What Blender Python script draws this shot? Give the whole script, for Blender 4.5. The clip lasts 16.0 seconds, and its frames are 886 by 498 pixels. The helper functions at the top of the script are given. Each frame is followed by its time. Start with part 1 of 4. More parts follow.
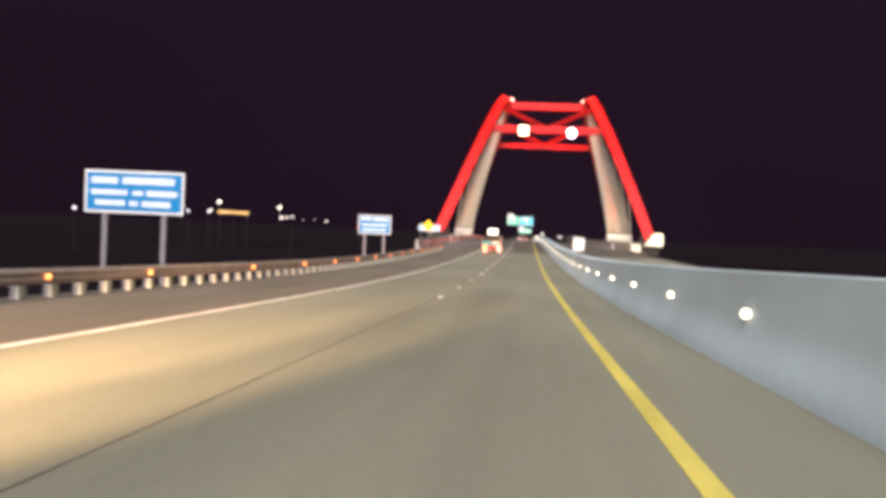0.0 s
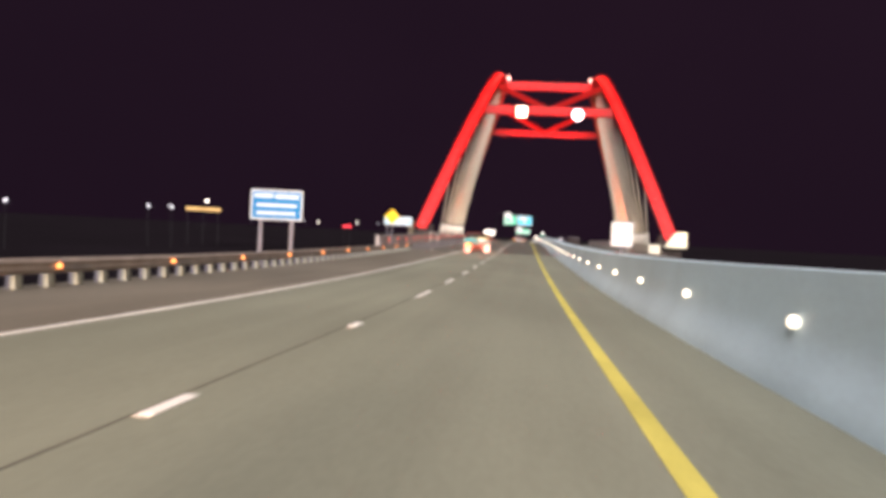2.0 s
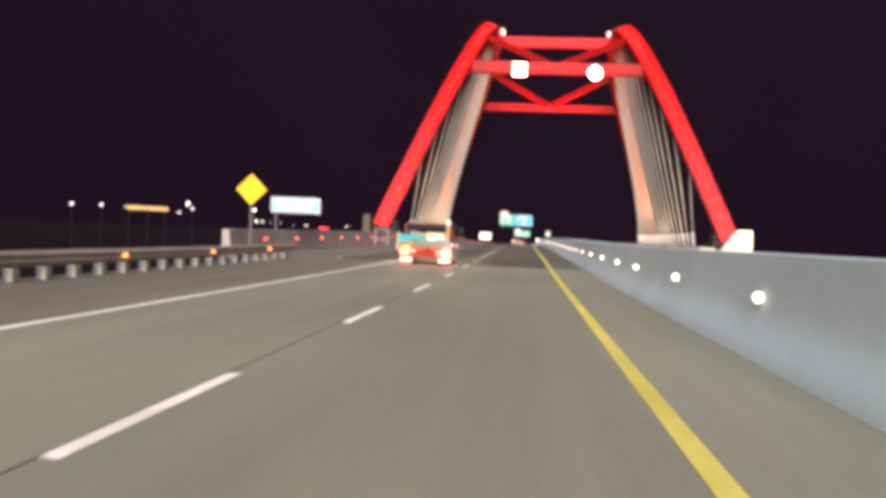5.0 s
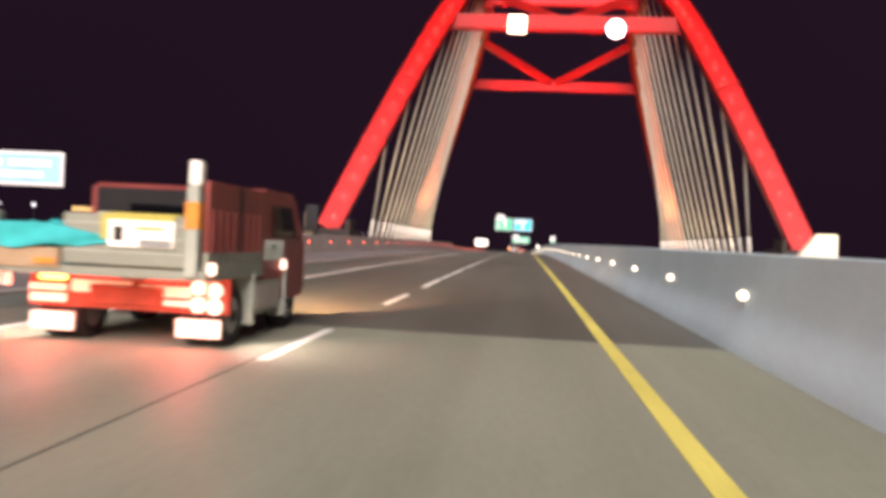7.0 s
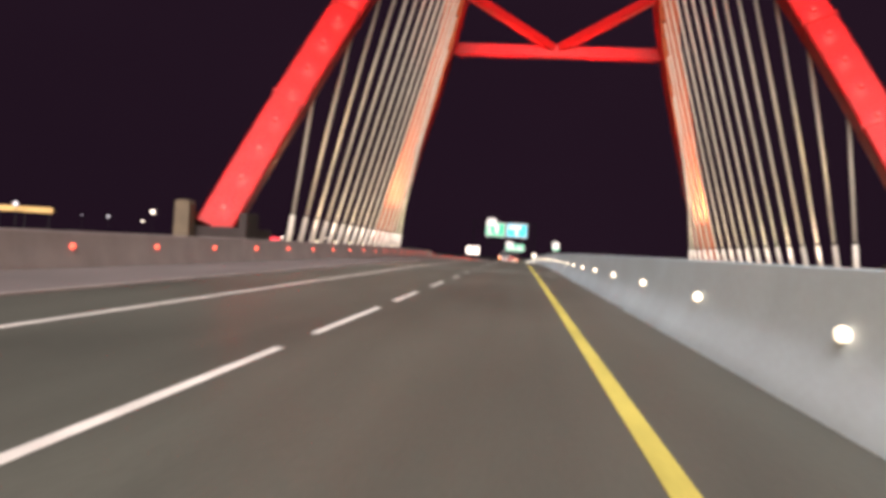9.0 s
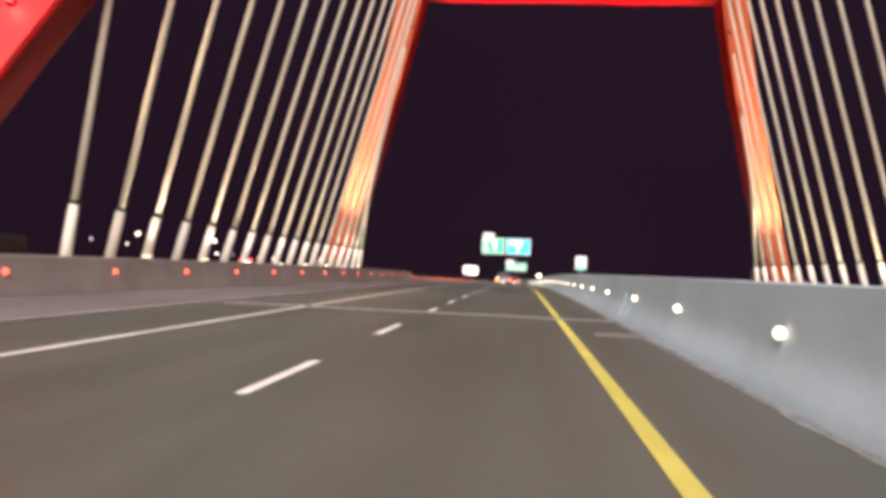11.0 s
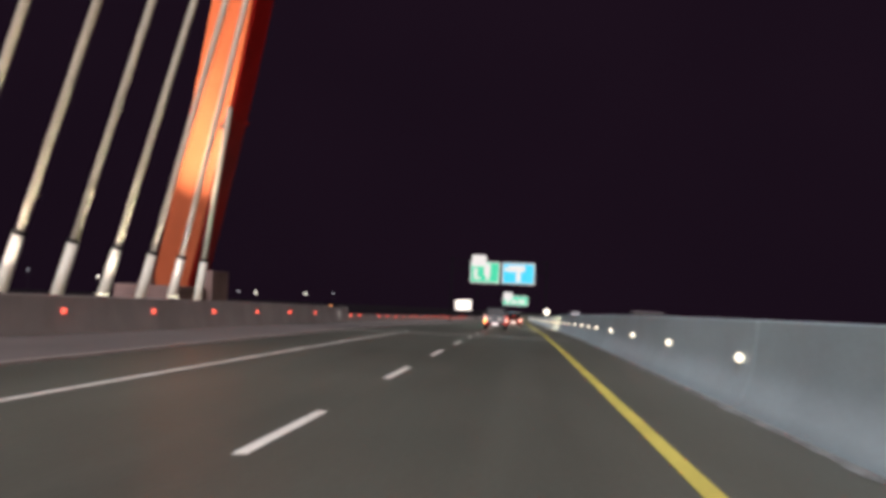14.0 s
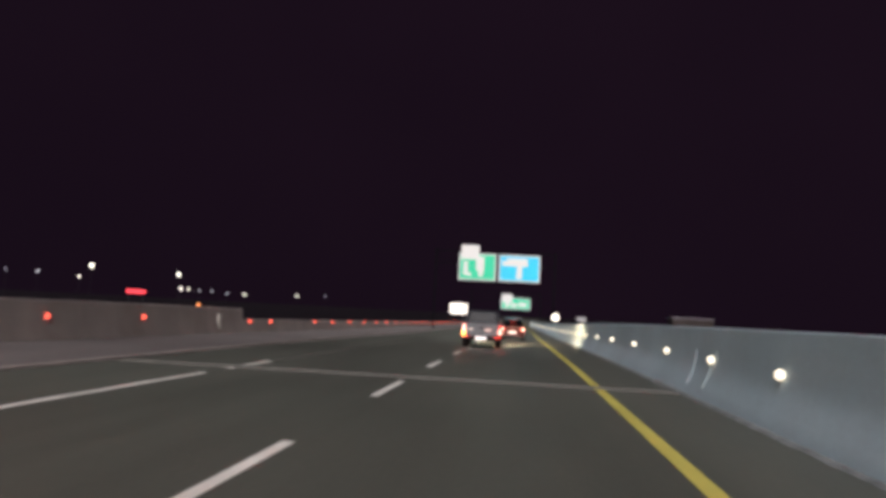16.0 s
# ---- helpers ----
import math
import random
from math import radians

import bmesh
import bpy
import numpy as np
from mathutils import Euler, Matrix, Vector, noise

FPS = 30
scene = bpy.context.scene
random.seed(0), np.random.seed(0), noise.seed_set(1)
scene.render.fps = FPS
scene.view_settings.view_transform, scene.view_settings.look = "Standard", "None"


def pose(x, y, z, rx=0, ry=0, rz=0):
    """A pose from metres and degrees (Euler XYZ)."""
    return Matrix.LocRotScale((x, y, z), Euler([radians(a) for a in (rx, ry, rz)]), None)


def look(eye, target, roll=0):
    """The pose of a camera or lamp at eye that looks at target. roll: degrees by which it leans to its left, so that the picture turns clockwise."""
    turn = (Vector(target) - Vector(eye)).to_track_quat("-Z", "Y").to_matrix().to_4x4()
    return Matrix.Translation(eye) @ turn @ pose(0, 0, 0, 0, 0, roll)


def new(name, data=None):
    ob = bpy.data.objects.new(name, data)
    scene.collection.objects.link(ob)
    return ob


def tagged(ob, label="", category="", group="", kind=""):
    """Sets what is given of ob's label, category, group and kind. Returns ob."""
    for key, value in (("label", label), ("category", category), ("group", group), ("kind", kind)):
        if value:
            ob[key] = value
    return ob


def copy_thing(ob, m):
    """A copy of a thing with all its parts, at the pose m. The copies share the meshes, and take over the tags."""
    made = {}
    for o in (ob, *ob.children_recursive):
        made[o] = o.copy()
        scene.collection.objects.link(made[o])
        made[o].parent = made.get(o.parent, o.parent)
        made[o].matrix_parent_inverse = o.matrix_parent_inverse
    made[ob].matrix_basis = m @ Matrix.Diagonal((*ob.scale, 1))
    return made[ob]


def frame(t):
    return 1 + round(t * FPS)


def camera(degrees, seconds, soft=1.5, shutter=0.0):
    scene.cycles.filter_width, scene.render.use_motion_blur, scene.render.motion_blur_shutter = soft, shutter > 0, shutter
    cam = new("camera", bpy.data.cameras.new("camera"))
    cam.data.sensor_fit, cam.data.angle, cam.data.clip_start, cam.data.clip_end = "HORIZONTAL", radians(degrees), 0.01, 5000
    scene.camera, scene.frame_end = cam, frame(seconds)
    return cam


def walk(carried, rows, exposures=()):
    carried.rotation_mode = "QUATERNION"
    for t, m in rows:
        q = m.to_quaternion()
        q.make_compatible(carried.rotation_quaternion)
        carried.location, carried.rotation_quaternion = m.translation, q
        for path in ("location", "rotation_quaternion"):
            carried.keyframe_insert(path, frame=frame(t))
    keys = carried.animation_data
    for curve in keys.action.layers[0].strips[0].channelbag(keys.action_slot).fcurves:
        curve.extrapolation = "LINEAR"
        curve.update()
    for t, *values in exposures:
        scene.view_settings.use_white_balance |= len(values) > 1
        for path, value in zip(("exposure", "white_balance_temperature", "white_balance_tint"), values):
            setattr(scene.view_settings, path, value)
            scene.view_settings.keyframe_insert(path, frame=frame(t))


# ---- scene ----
# time, x, y, z, yaw, pitch, roll (degrees); the dashboard camera leans to its left
PATH = [
    (0.0, 0.090, -39.43, 2.101, 5.92, -1.36, -2.51),
    (0.5, 0.165, -33.30, 1.886, 5.88, -1.28, -2.86),
    (1.0, 0.232, -27.16, 1.687, 5.85, -1.24, -2.98),
    (1.5, 0.262, -21.03, 1.507, 5.86, -1.15, -2.62),
    (2.0, 0.201, -14.88, 1.346, 5.82, -1.18, -2.84),
    (2.5, 0.154, -8.74, 1.207, 5.80, -1.06, -2.84),
    (3.0, 0.120, -2.59, 1.089, 5.80, -1.02, -2.77),
    (3.5, 0.070, 3.57, 0.996, 5.83, -0.99, -2.67),
    (4.0, 0.064, 9.76, 0.932, 5.80, -0.97, -2.63),
    (6.5, 0.129, 41.35, 0.874, 5.76, -0.50, -2.67),
    (7.0, 0.096, 47.62, 0.892, 5.73, -0.39, -2.78),
    (7.5, 0.156, 53.88, 0.924, 5.55, -0.49, -2.79),
    (8.0, 0.190, 60.13, 0.966, 5.43, -0.18, -2.87),
    (8.5, 0.236, 66.39, 1.013, 5.62, -0.12, -3.06),
    (9.0, 0.270, 72.67, 1.060, 5.41, 0.15, -3.20),
    (11.3, 0.147, 102.24, 1.232, 5.59, 1.62, -2.57),
    (11.5, 0.167, 104.74, 1.245, 5.63, 1.41, -2.62),
    (12.0, 0.193, 110.98, 1.273, 5.69, 1.80, -2.63),
    (12.5, 0.160, 117.16, 1.300, 5.66, 1.84, -2.66),
    (13.0, 0.055, 123.32, 1.325, 5.53, 2.18, -2.68),
    (13.3, -0.012, 126.99, 1.338, 5.69, 3.24, -2.57),
    (13.5, -0.060, 129.42, 1.346, 5.78, 3.72, -2.64),
    (13.6, -0.085, 130.64, 1.350, 5.83, 3.87, -2.66),
    (14.0, -0.200, 135.47, 1.362, 5.59, 4.04, -2.59),
    (14.5, -0.316, 141.42, 1.371, 5.64, 4.14, -2.66),
    (15.0, -0.375, 147.29, 1.370, 5.68, 4.17, -2.51),
    (15.5, -0.395, 153.08, 1.364, 5.52, 4.35, -2.61),
    (16.0, -0.314, 158.84, 1.351, 5.64, 4.32, -2.97),
]
cam = camera(57.32, 16.0, soft=4.5, shutter=0.3)
walk(cam, [(t, pose(x, y, z, 90 + pitch, 0, yaw) @ pose(0, 0, 0, 0, 0, -roll)) for t, x, y, z, yaw, pitch, roll in PATH],
     exposures=[(0.0, 1.08, 6620, 24), (3.5, 1.0, 6420, 24), (7.0, 1.0, 6680, 26), (9.0, 1.07, 6740, 26), (11.5, 1.18, 6640, 25), (12.0, 1.0, 6480, 23), (12.5, 0.9, 6430, 23), (13.5, 0.58, 6320, 22), (15.0, 0.42, 6100, 20), (16.0, 0.42, 6220, 20)])

# ---- light ----
world = bpy.data.worlds.new("night_sky")
scene.world = world
world.use_nodes = True
wn, wl = world.node_tree.nodes, world.node_tree.links
sky_bg = wn["Background"]
sky_co = wn.new("ShaderNodeTexCoord")
sky_noise = wn.new("ShaderNodeTexNoise")
sky_noise.inputs["Scale"].default_value = 1.6
sky_noise.inputs["Detail"].default_value = 3
sky_ramp = wn.new("ShaderNodeValToRGB")
sky_ramp.color_ramp.elements[0].position, sky_ramp.color_ramp.elements[1].position = 0.3, 0.75
sky_ramp.color_ramp.elements[0].color = (0.0058, 0.0029, 0.0058, 1)
sky_ramp.color_ramp.elements[1].color = (0.0082, 0.0040, 0.0076, 1)
wl.new(sky_co.outputs["Generated"], sky_noise.inputs["Vector"])
wl.new(sky_noise.outputs["Fac"], sky_ramp.inputs["Fac"])
wl.new(sky_ramp.outputs["Color"], sky_bg.inputs["Color"])
sky_bg.inputs["Strength"].default_value = 1.0


def lamp(name, kind, m, energy, colour, **more):
    data = bpy.data.lights.new(name, kind)
    data.energy, data.color = energy, colour
    for key, value in more.items():
        if key == "size":
            data.shadow_soft_size = value
        elif key == "angle":
            data.angle = radians(value)
        elif key == "cone":
            data.spot_size = radians(value)
        elif key == "blend":
            data.spot_blend = value
    ob = new(name, data)
    ob.matrix_world = m
    return ob


# a fixed sun, added in place of the camera car's moving headlamps along the whole drive: from behind, low and a little
# from the left
lamp("headlamp_stand_in_sun", "SUN", look((0, 0, 0), (0.012, 0.86, -0.50)), 3.6, (1.0, 0.97, 0.90), angle=44.0)
# the warm headlamps of a following vehicle in the other lane
lamp("following_headlamps", "SPOT", look((-5.1, -48.0, 2.9), (-5.1, -30.0, 0.4)), 70000, (1.0, 0.62, 0.30), cone=23, blend=0.4, size=0.3)
lamp("following_headlamps", "SPOT", look((-4.4, -46.0, 2.9), (-4.6, -20.0, 0.0)), 62000, (1.0, 0.62, 0.30), cone=12, blend=0.7, size=0.3)

# ---- materials ----


def material(name, base, rough=0.6, metal=0.0, spread=0.15, scale=4.0, fine=60.0, bump=0.0, emit=None, strength=0.0, stain=None, stretch=(1, 1, 1), gloss=0.15, streak=None):
    """A surface with variation at two scales: broad stains and fine grain."""
    m = bpy.data.materials.new(name)
    m.use_nodes = True
    n, l = m.node_tree.nodes, m.node_tree.links
    b = n["Principled BSDF"]
    b.inputs["Roughness"].default_value, b.inputs["Metallic"].default_value = rough, metal
    b.inputs["Specular IOR Level"].default_value = gloss
    co = n.new("ShaderNodeTexCoord")
    mp = n.new("ShaderNodeMapping")
    mp.inputs["Scale"].default_value = stretch
    l.new(co.outputs["Object"], mp.inputs["Vector"])
    broad, grain = n.new("ShaderNodeTexNoise"), n.new("ShaderNodeTexNoise")
    broad.inputs["Scale"].default_value, broad.inputs["Detail"].default_value = scale, 5
    grain.inputs["Scale"].default_value, grain.inputs["Detail"].default_value = fine, 3
    l.new(mp.outputs["Vector"], broad.inputs["Vector"])
    l.new(mp.outputs["Vector"], grain.inputs["Vector"])
    mix = n.new("ShaderNodeMath")
    mix.operation = "MULTIPLY_ADD"
    mix.inputs[1].default_value = 0.35
    l.new(grain.outputs["Fac"], mix.inputs[0])
    l.new(broad.outputs["Fac"], mix.inputs[2])
    tone = mix.outputs[0]
    if streak:
        # long stains: wheel tracks along a road, run-off down a wall
        sm, sn, sa = n.new("ShaderNodeMapping"), n.new("ShaderNodeTexNoise"), n.new("ShaderNodeMath")
        sm.inputs["Scale"].default_value = streak
        sn.inputs["Scale"].default_value, sn.inputs["Detail"].default_value = 1.0, 4
        sa.operation = "MULTIPLY_ADD"
        sa.inputs[1].default_value = 0.55
        l.new(co.outputs["Object"], sm.inputs["Vector"])
        l.new(sm.outputs["Vector"], sn.inputs["Vector"])
        l.new(sn.outputs["Fac"], sa.inputs[0])
        less = n.new("ShaderNodeMath")
        less.operation = "SUBTRACT"
        less.inputs[1].default_value = 0.275
        l.new(tone, less.inputs[0])
        l.new(less.outputs[0], sa.inputs[2])
        tone = sa.outputs[0]
    ramp = n.new("ShaderNodeValToRGB")
    ramp.color_ramp.elements[0].position, ramp.color_ramp.elements[1].position = 0.42, 0.95
    dark = stain if stain else tuple(c * (1 - spread) for c in base)
    light = tuple(min(1, c * (1 + spread)) for c in base)
    ramp.color_ramp.elements[0].color, ramp.color_ramp.elements[1].color = (*dark, 1), (*light, 1)
    l.new(tone, ramp.inputs["Fac"])
    l.new(ramp.outputs["Color"], b.inputs["Base Color"])
    if bump:
        bp = n.new("ShaderNodeBump")
        bp.inputs["Strength"].default_value, bp.inputs["Distance"].default_value = bump, 0.01
        l.new(grain.outputs["Fac"], bp.inputs["Height"])
        l.new(bp.outputs["Normal"], b.inputs["Normal"])
    if emit:
        b.inputs["Emission Color"].default_value, b.inputs["Emission Strength"].default_value = (*emit, 1), strength
    return m


CONCRETE_ROAD = material("concrete_pavement", (0.226, 0.238, 0.180), 0.6, gloss=0.25, spread=0.20, scale=0.25, fine=18, bump=0.2, stretch=(1, 0.35, 1), streak=(1.3, 0.03, 1))
WORN_PAINT = material("worn_road_paint", (0.135, 0.130, 0.115), 0.7, spread=0.35, scale=2.0, fine=30)
ASPHALT = material("asphalt", (0.098, 0.104, 0.086), 0.5, gloss=0.38, spread=0.26, scale=0.3, fine=25, bump=0.3, stretch=(1, 0.3, 1), streak=(1.3, 0.03, 1))
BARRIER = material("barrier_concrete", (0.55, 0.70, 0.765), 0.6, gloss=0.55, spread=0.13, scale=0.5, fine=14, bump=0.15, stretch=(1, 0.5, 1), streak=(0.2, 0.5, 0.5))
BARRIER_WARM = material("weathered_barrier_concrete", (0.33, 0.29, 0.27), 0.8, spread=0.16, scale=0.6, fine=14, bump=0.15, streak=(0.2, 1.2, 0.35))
# unlit, red-lit and dim copies of pedestal concrete: light put into colour
UNLIT_CONCRETE = material("unlit_dark_concrete", (0.035, 0.028, 0.026), 0.85, spread=0.3, scale=0.8, fine=12)
RED_LIT_FOOT = material("red_lit_concrete", (0.16, 0.105, 0.095), 0.85, spread=0.3, scale=0.8, fine=12)
DIM_UPSTAND = material("dim_tan_concrete", (0.12, 0.095, 0.065), 0.85, spread=0.25, scale=1.0, fine=12)
SHOULDER = material("worn_shoulder_concrete", (0.165, 0.148, 0.142), 0.8, spread=0.22, scale=0.4, fine=14, bump=0.15, stretch=(1, 0.3, 1))
# darker copy of the approach concrete: headlamp falloff to the left, put into colour
DIM_SHOULDER = material("dim_brown_shoulder_concrete", (0.160, 0.146, 0.115), 0.75, gloss=0.2, spread=0.25, scale=0.3, fine=16, bump=0.2, stretch=(1, 0.3, 1), streak=(1.3, 0.04, 1))
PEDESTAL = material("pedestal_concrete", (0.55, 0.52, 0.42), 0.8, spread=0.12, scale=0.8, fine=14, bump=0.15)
WHITE_PAINT = material("white_road_paint", (0.82, 0.80, 0.74), 0.6, spread=0.22, scale=3.0, fine=40, stretch=(1, 0.3, 1))
YELLOW_PAINT = material("yellow_road_paint", (0.62, 0.55, 0.13), 0.6, spread=0.2, scale=2.0, fine=40, stretch=(1, 0.3, 1))
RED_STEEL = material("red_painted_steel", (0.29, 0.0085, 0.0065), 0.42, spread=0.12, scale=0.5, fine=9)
# lit copy of the red steel: its orange carries the warm floodlight
LIT_SOFFIT = material("warm_lit_soffit_tint", (0.33, 0.080, 0.033), 0.5, spread=0.14, scale=0.6, fine=9)
CREAM_CABLE = material("cream_hanger_sheath", (0.42, 0.39, 0.315), 0.5, spread=0.1, scale=0.6, fine=9)
WHITE_SLEEVE = material("white_anchor_sleeve", (0.62, 0.59, 0.51), 0.5, spread=0.08, scale=1.2, fine=12)
DARK_STEEL = material("dark_steel", (0.012, 0.012, 0.013), 0.7, 0.0, spread=0.2)
GALVANISED = material("galvanised_steel", (0.31, 0.27, 0.235), 0.65, 0.0, spread=0.2, scale=2.0, fine=20)
POST_GREY = material("grey_sign_post", (0.17, 0.16, 0.18), 0.5, 0.3, spread=0.15)
SIGN_BLUE = material("blue_sign_sheeting", (0.005, 0.152, 0.348), 0.4, spread=0.05, scale=1.0, gloss=0.05)
SIGN_CYAN = material("light_blue_sign_sheeting", (0.024, 0.512, 0.756), 0.4, spread=0.06, scale=1.0)
SIGN_PALE = material("pale_blue_sign_sheeting", (0.268, 0.488, 0.610), 0.4, spread=0.08, scale=1.5)
SIGN_GREEN = material("green_sign_sheeting", (0.022, 0.53, 0.30), 0.4, spread=0.06, scale=1.0)
SIGN_WHITE = material("white_sign_sheeting", (0.610, 0.622, 0.598), 0.4, spread=0.03, scale=1.0)
SIGN_YELLOW = material("yellow_sign_sheeting", (0.80, 0.50, 0.02), 0.4, spread=0.05, scale=1.0)
SIGN_TEXT = material("pale_sign_lettering", (0.439, 0.525, 0.610), 0.4, spread=0.1, scale=3.0)
GREY_TEXT = material("grey_sign_lettering", (0.20, 0.21, 0.20), 0.5, spread=0.1, scale=3.0)
SIGN_BACK = material("sign_back_aluminium", (0.25, 0.25, 0.26), 0.4, 0.7, spread=0.1)
# reflector lenses are no lamps: emission imitates headlight thrown back
GLOW_LENS_WHITE = material("glowing_white_reflector_lens", (0.85, 0.83, 0.72), 0.3, spread=0.04, emit=(1.0, 0.86, 0.58), strength=0.9)
GLOW_LENS_RED = material("glowing_red_reflector_lens", (0.75, 0.10, 0.05), 0.3, spread=0.05, emit=(1.0, 0.12, 0.07), strength=1.25)
GLOW_LENS_AMBER = material("glowing_amber_reflector_lens", (0.85, 0.30, 0.08), 0.3, spread=0.05, emit=(1.0, 0.34, 0.10), strength=0.8)
# grass and farmland near black: lack of light at night put into the colour
NIGHT_GRASS = material("night_black_verge_grass", (0.011, 0.0085, 0.0105), 1.0, spread=0.4, scale=0.6, fine=8, bump=0.5, gloss=0.02)
NIGHT_FIELD = material("night_black_farmland", (0.011, 0.0085, 0.0110), 1.0, spread=0.4, scale=0.02, fine=0.5, gloss=0.02)
RUBBER = material("tyre_rubber", (0.02, 0.02, 0.02), 0.85, spread=0.2, scale=6)
RIM = material("steel_rim", (0.30, 0.30, 0.30), 0.4, 0.7, spread=0.2)
TRUCK_RED = material("faded_red_cab_paint", (0.20, 0.048, 0.040), 0.45, spread=0.25, scale=1.5, fine=12)
TRUCK_CHASSIS = material("red_oxide_chassis", (0.22, 0.05, 0.03), 0.7, spread=0.3, scale=2.5, fine=16)
TRUCK_BED = material("grey_green_bed_boards", (0.20, 0.21, 0.17), 0.7, spread=0.2, scale=1.5, fine=14, stretch=(0.5, 0.5, 2))
TRUCK_TAN = material("tan_tailboard_paint", (0.30, 0.21, 0.13), 0.7, spread=0.2, scale=1.5, fine=14)
TARP_CYAN = material("cyan_tarpaulin", (0.02, 0.32, 0.33), 0.55, spread=0.2, scale=3, fine=14, bump=0.2)
LOAD_YELLOW = material("yellow_load_wrap", (0.36, 0.31, 0.07), 0.6, spread=0.2, scale=5)
LOAD_ORANGE = material("orange_load_strap", (0.55, 0.22, 0.04), 0.6, spread=0.2, scale=5)
STRIPE_WHITE = material("white_reflective_tape", (0.80, 0.76, 0.68), 0.4, spread=0.05, scale=4)
MUDFLAP = material("pale_mudflap", (0.30, 0.32, 0.27), 0.7, spread=0.15, scale=4)
SILVER = material("silver_car_paint", (0.09, 0.105, 0.115), 0.42, 0.2, spread=0.06, scale=1.0, gloss=0.5)
GREY_BODY = material("dark_grey_car_paint", (0.011, 0.013, 0.016), 0.35, 0.2, spread=0.08, scale=1.0, gloss=0.12)
RED_CAR = material("dark_red_car_paint", (0.05, 0.008, 0.008), 0.35, 0.1, spread=0.08, scale=1.0, gloss=0.1)
DARK_GLASS = material("dark_car_glass", (0.003, 0.003, 0.004), 0.12, spread=0.05, gloss=0.12)
BLACK_PLASTIC = material("black_plastic", (0.016, 0.016, 0.018), 0.6, spread=0.1)
# the plate itself glows, in place of light falling on it
PLATE_GLOW_WHITE = material("glowing_white_plate", (0.80, 0.80, 0.78), 0.4, spread=0.03, emit=(1.0, 0.97, 0.9), strength=0.5)
TAIL_RED = material("lit_red_tail_lamp", (0.5, 0.02, 0.015), 0.3, emit=(1.0, 0.12, 0.06), strength=0.55)
TAIL_WHITE = material("bright_tail_lamp", (0.8, 0.5, 0.4), 0.3, emit=(1.0, 0.62, 0.46), strength=1.8)
INDICATOR = material("lit_amber_indicator", (0.8, 0.35, 0.05), 0.3, emit=(1.0, 0.40, 0.08), strength=4.0)
LAMP_WARM = material("warm_floodlight_glass", (0.9, 0.85, 0.6), 0.3, emit=(1.0, 0.93, 0.62), strength=3.0)
LAMP_COOL = material("cool_floodlight_glass", (0.85, 0.9, 1.0), 0.3, emit=(0.86, 0.94, 1.0), strength=3.0)
LAMP_RED = material("red_strip_light_glass", (0.25, 0.02, 0.015), 0.3, emit=(1.0, 0.10, 0.07), strength=0.35)
LAMP_PINK = material("crown_beacon_glass", (0.9, 0.6, 0.5), 0.3, emit=(1.0, 0.50, 0.38), strength=1.6)
FAR_LAMP = material("distant_lamp_glass", (0.9, 0.9, 0.8), 0.3, emit=(1.0, 0.92, 0.70), strength=1.3)
FAR_LAMP_COOL = material("distant_white_lamp_glass", (0.9, 0.9, 0.9), 0.3, emit=(0.85, 0.88, 1.0), strength=0.32)
NEON_RED = material("red_neon_sign", (0.8, 0.1, 0.1), 0.3, emit=(1.0, 0.02, 0.05), strength=0.7)
CANOPY_LIT = material("lit_canopy_fascia", (0.6, 0.4, 0.15), 0.5, spread=0.3, scale=0.3, emit=(1.0, 0.45, 0.12), strength=0.07)
BOARD_LIT = material("lit_white_board", (0.9, 0.88, 0.8), 0.4, emit=(1.0, 0.90, 0.70), strength=0.8)
GREY_PATCH = material("pale_worn_plate", (0.42, 0.39, 0.34), 0.7, spread=0.3, scale=8)
JOINT = material("rubber_expansion_joint", (0.025, 0.024, 0.023), 0.7, spread=0.3, scale=6)
GRIT = material("pale_mortar_grit", (0.27, 0.29, 0.29), 0.9, spread=0.4, scale=3.0, fine=30, bump=0.6)
SEAM = material("pale_joint_cover", (0.60, 0.74, 0.79), 0.6, spread=0.1, scale=3)
# blacker copy of the dark steel; the gantry's unlit look is in its colour
NIGHT_GANTRY = material("night_black_gantry_steel", (0.004, 0.004, 0.005), 0.8, spread=0.2, gloss=0.02)
TAR = material("bitumen_crack_seal", (0.045, 0.043, 0.040), 0.6, spread=0.3, scale=5)
LANE_SEAL = material("dusty_joint_sealant", (0.135, 0.125, 0.10), 0.8, spread=0.3, scale=1.2)
JOINT_STEEL = material("worn_joint_steel", (0.165, 0.155, 0.14), 0.6, 0.0, spread=0.3, scale=5)

# ---- shapes ----


def mesh_of(name, bm, mat, smooth=False):
    data = bpy.data.meshes.new(name)
    bm.to_mesh(data)
    bm.free()
    data.materials.append(mat)
    if smooth:
        for p in data.polygons:
            p.use_smooth = True
    return data


def part(name, bm, mat, parent, label="", smooth=False):
    ob = new(name, mesh_of(name, bm, mat, smooth))
    ob.parent = parent
    if label:
        tagged(ob, label)
    return ob


def thing(name, label, category, m=None, group="", kind=""):
    ob = new(name)
    ob.empty_display_size = 0.3
    ob.matrix_world = m if m else Matrix()
    return tagged(ob, label, category, group, kind)


def slab(name, bm, mat, label, category, kind="structure", smooth=False):
    return tagged(new(name, mesh_of(name, bm, mat, smooth)), label, category, "", kind)


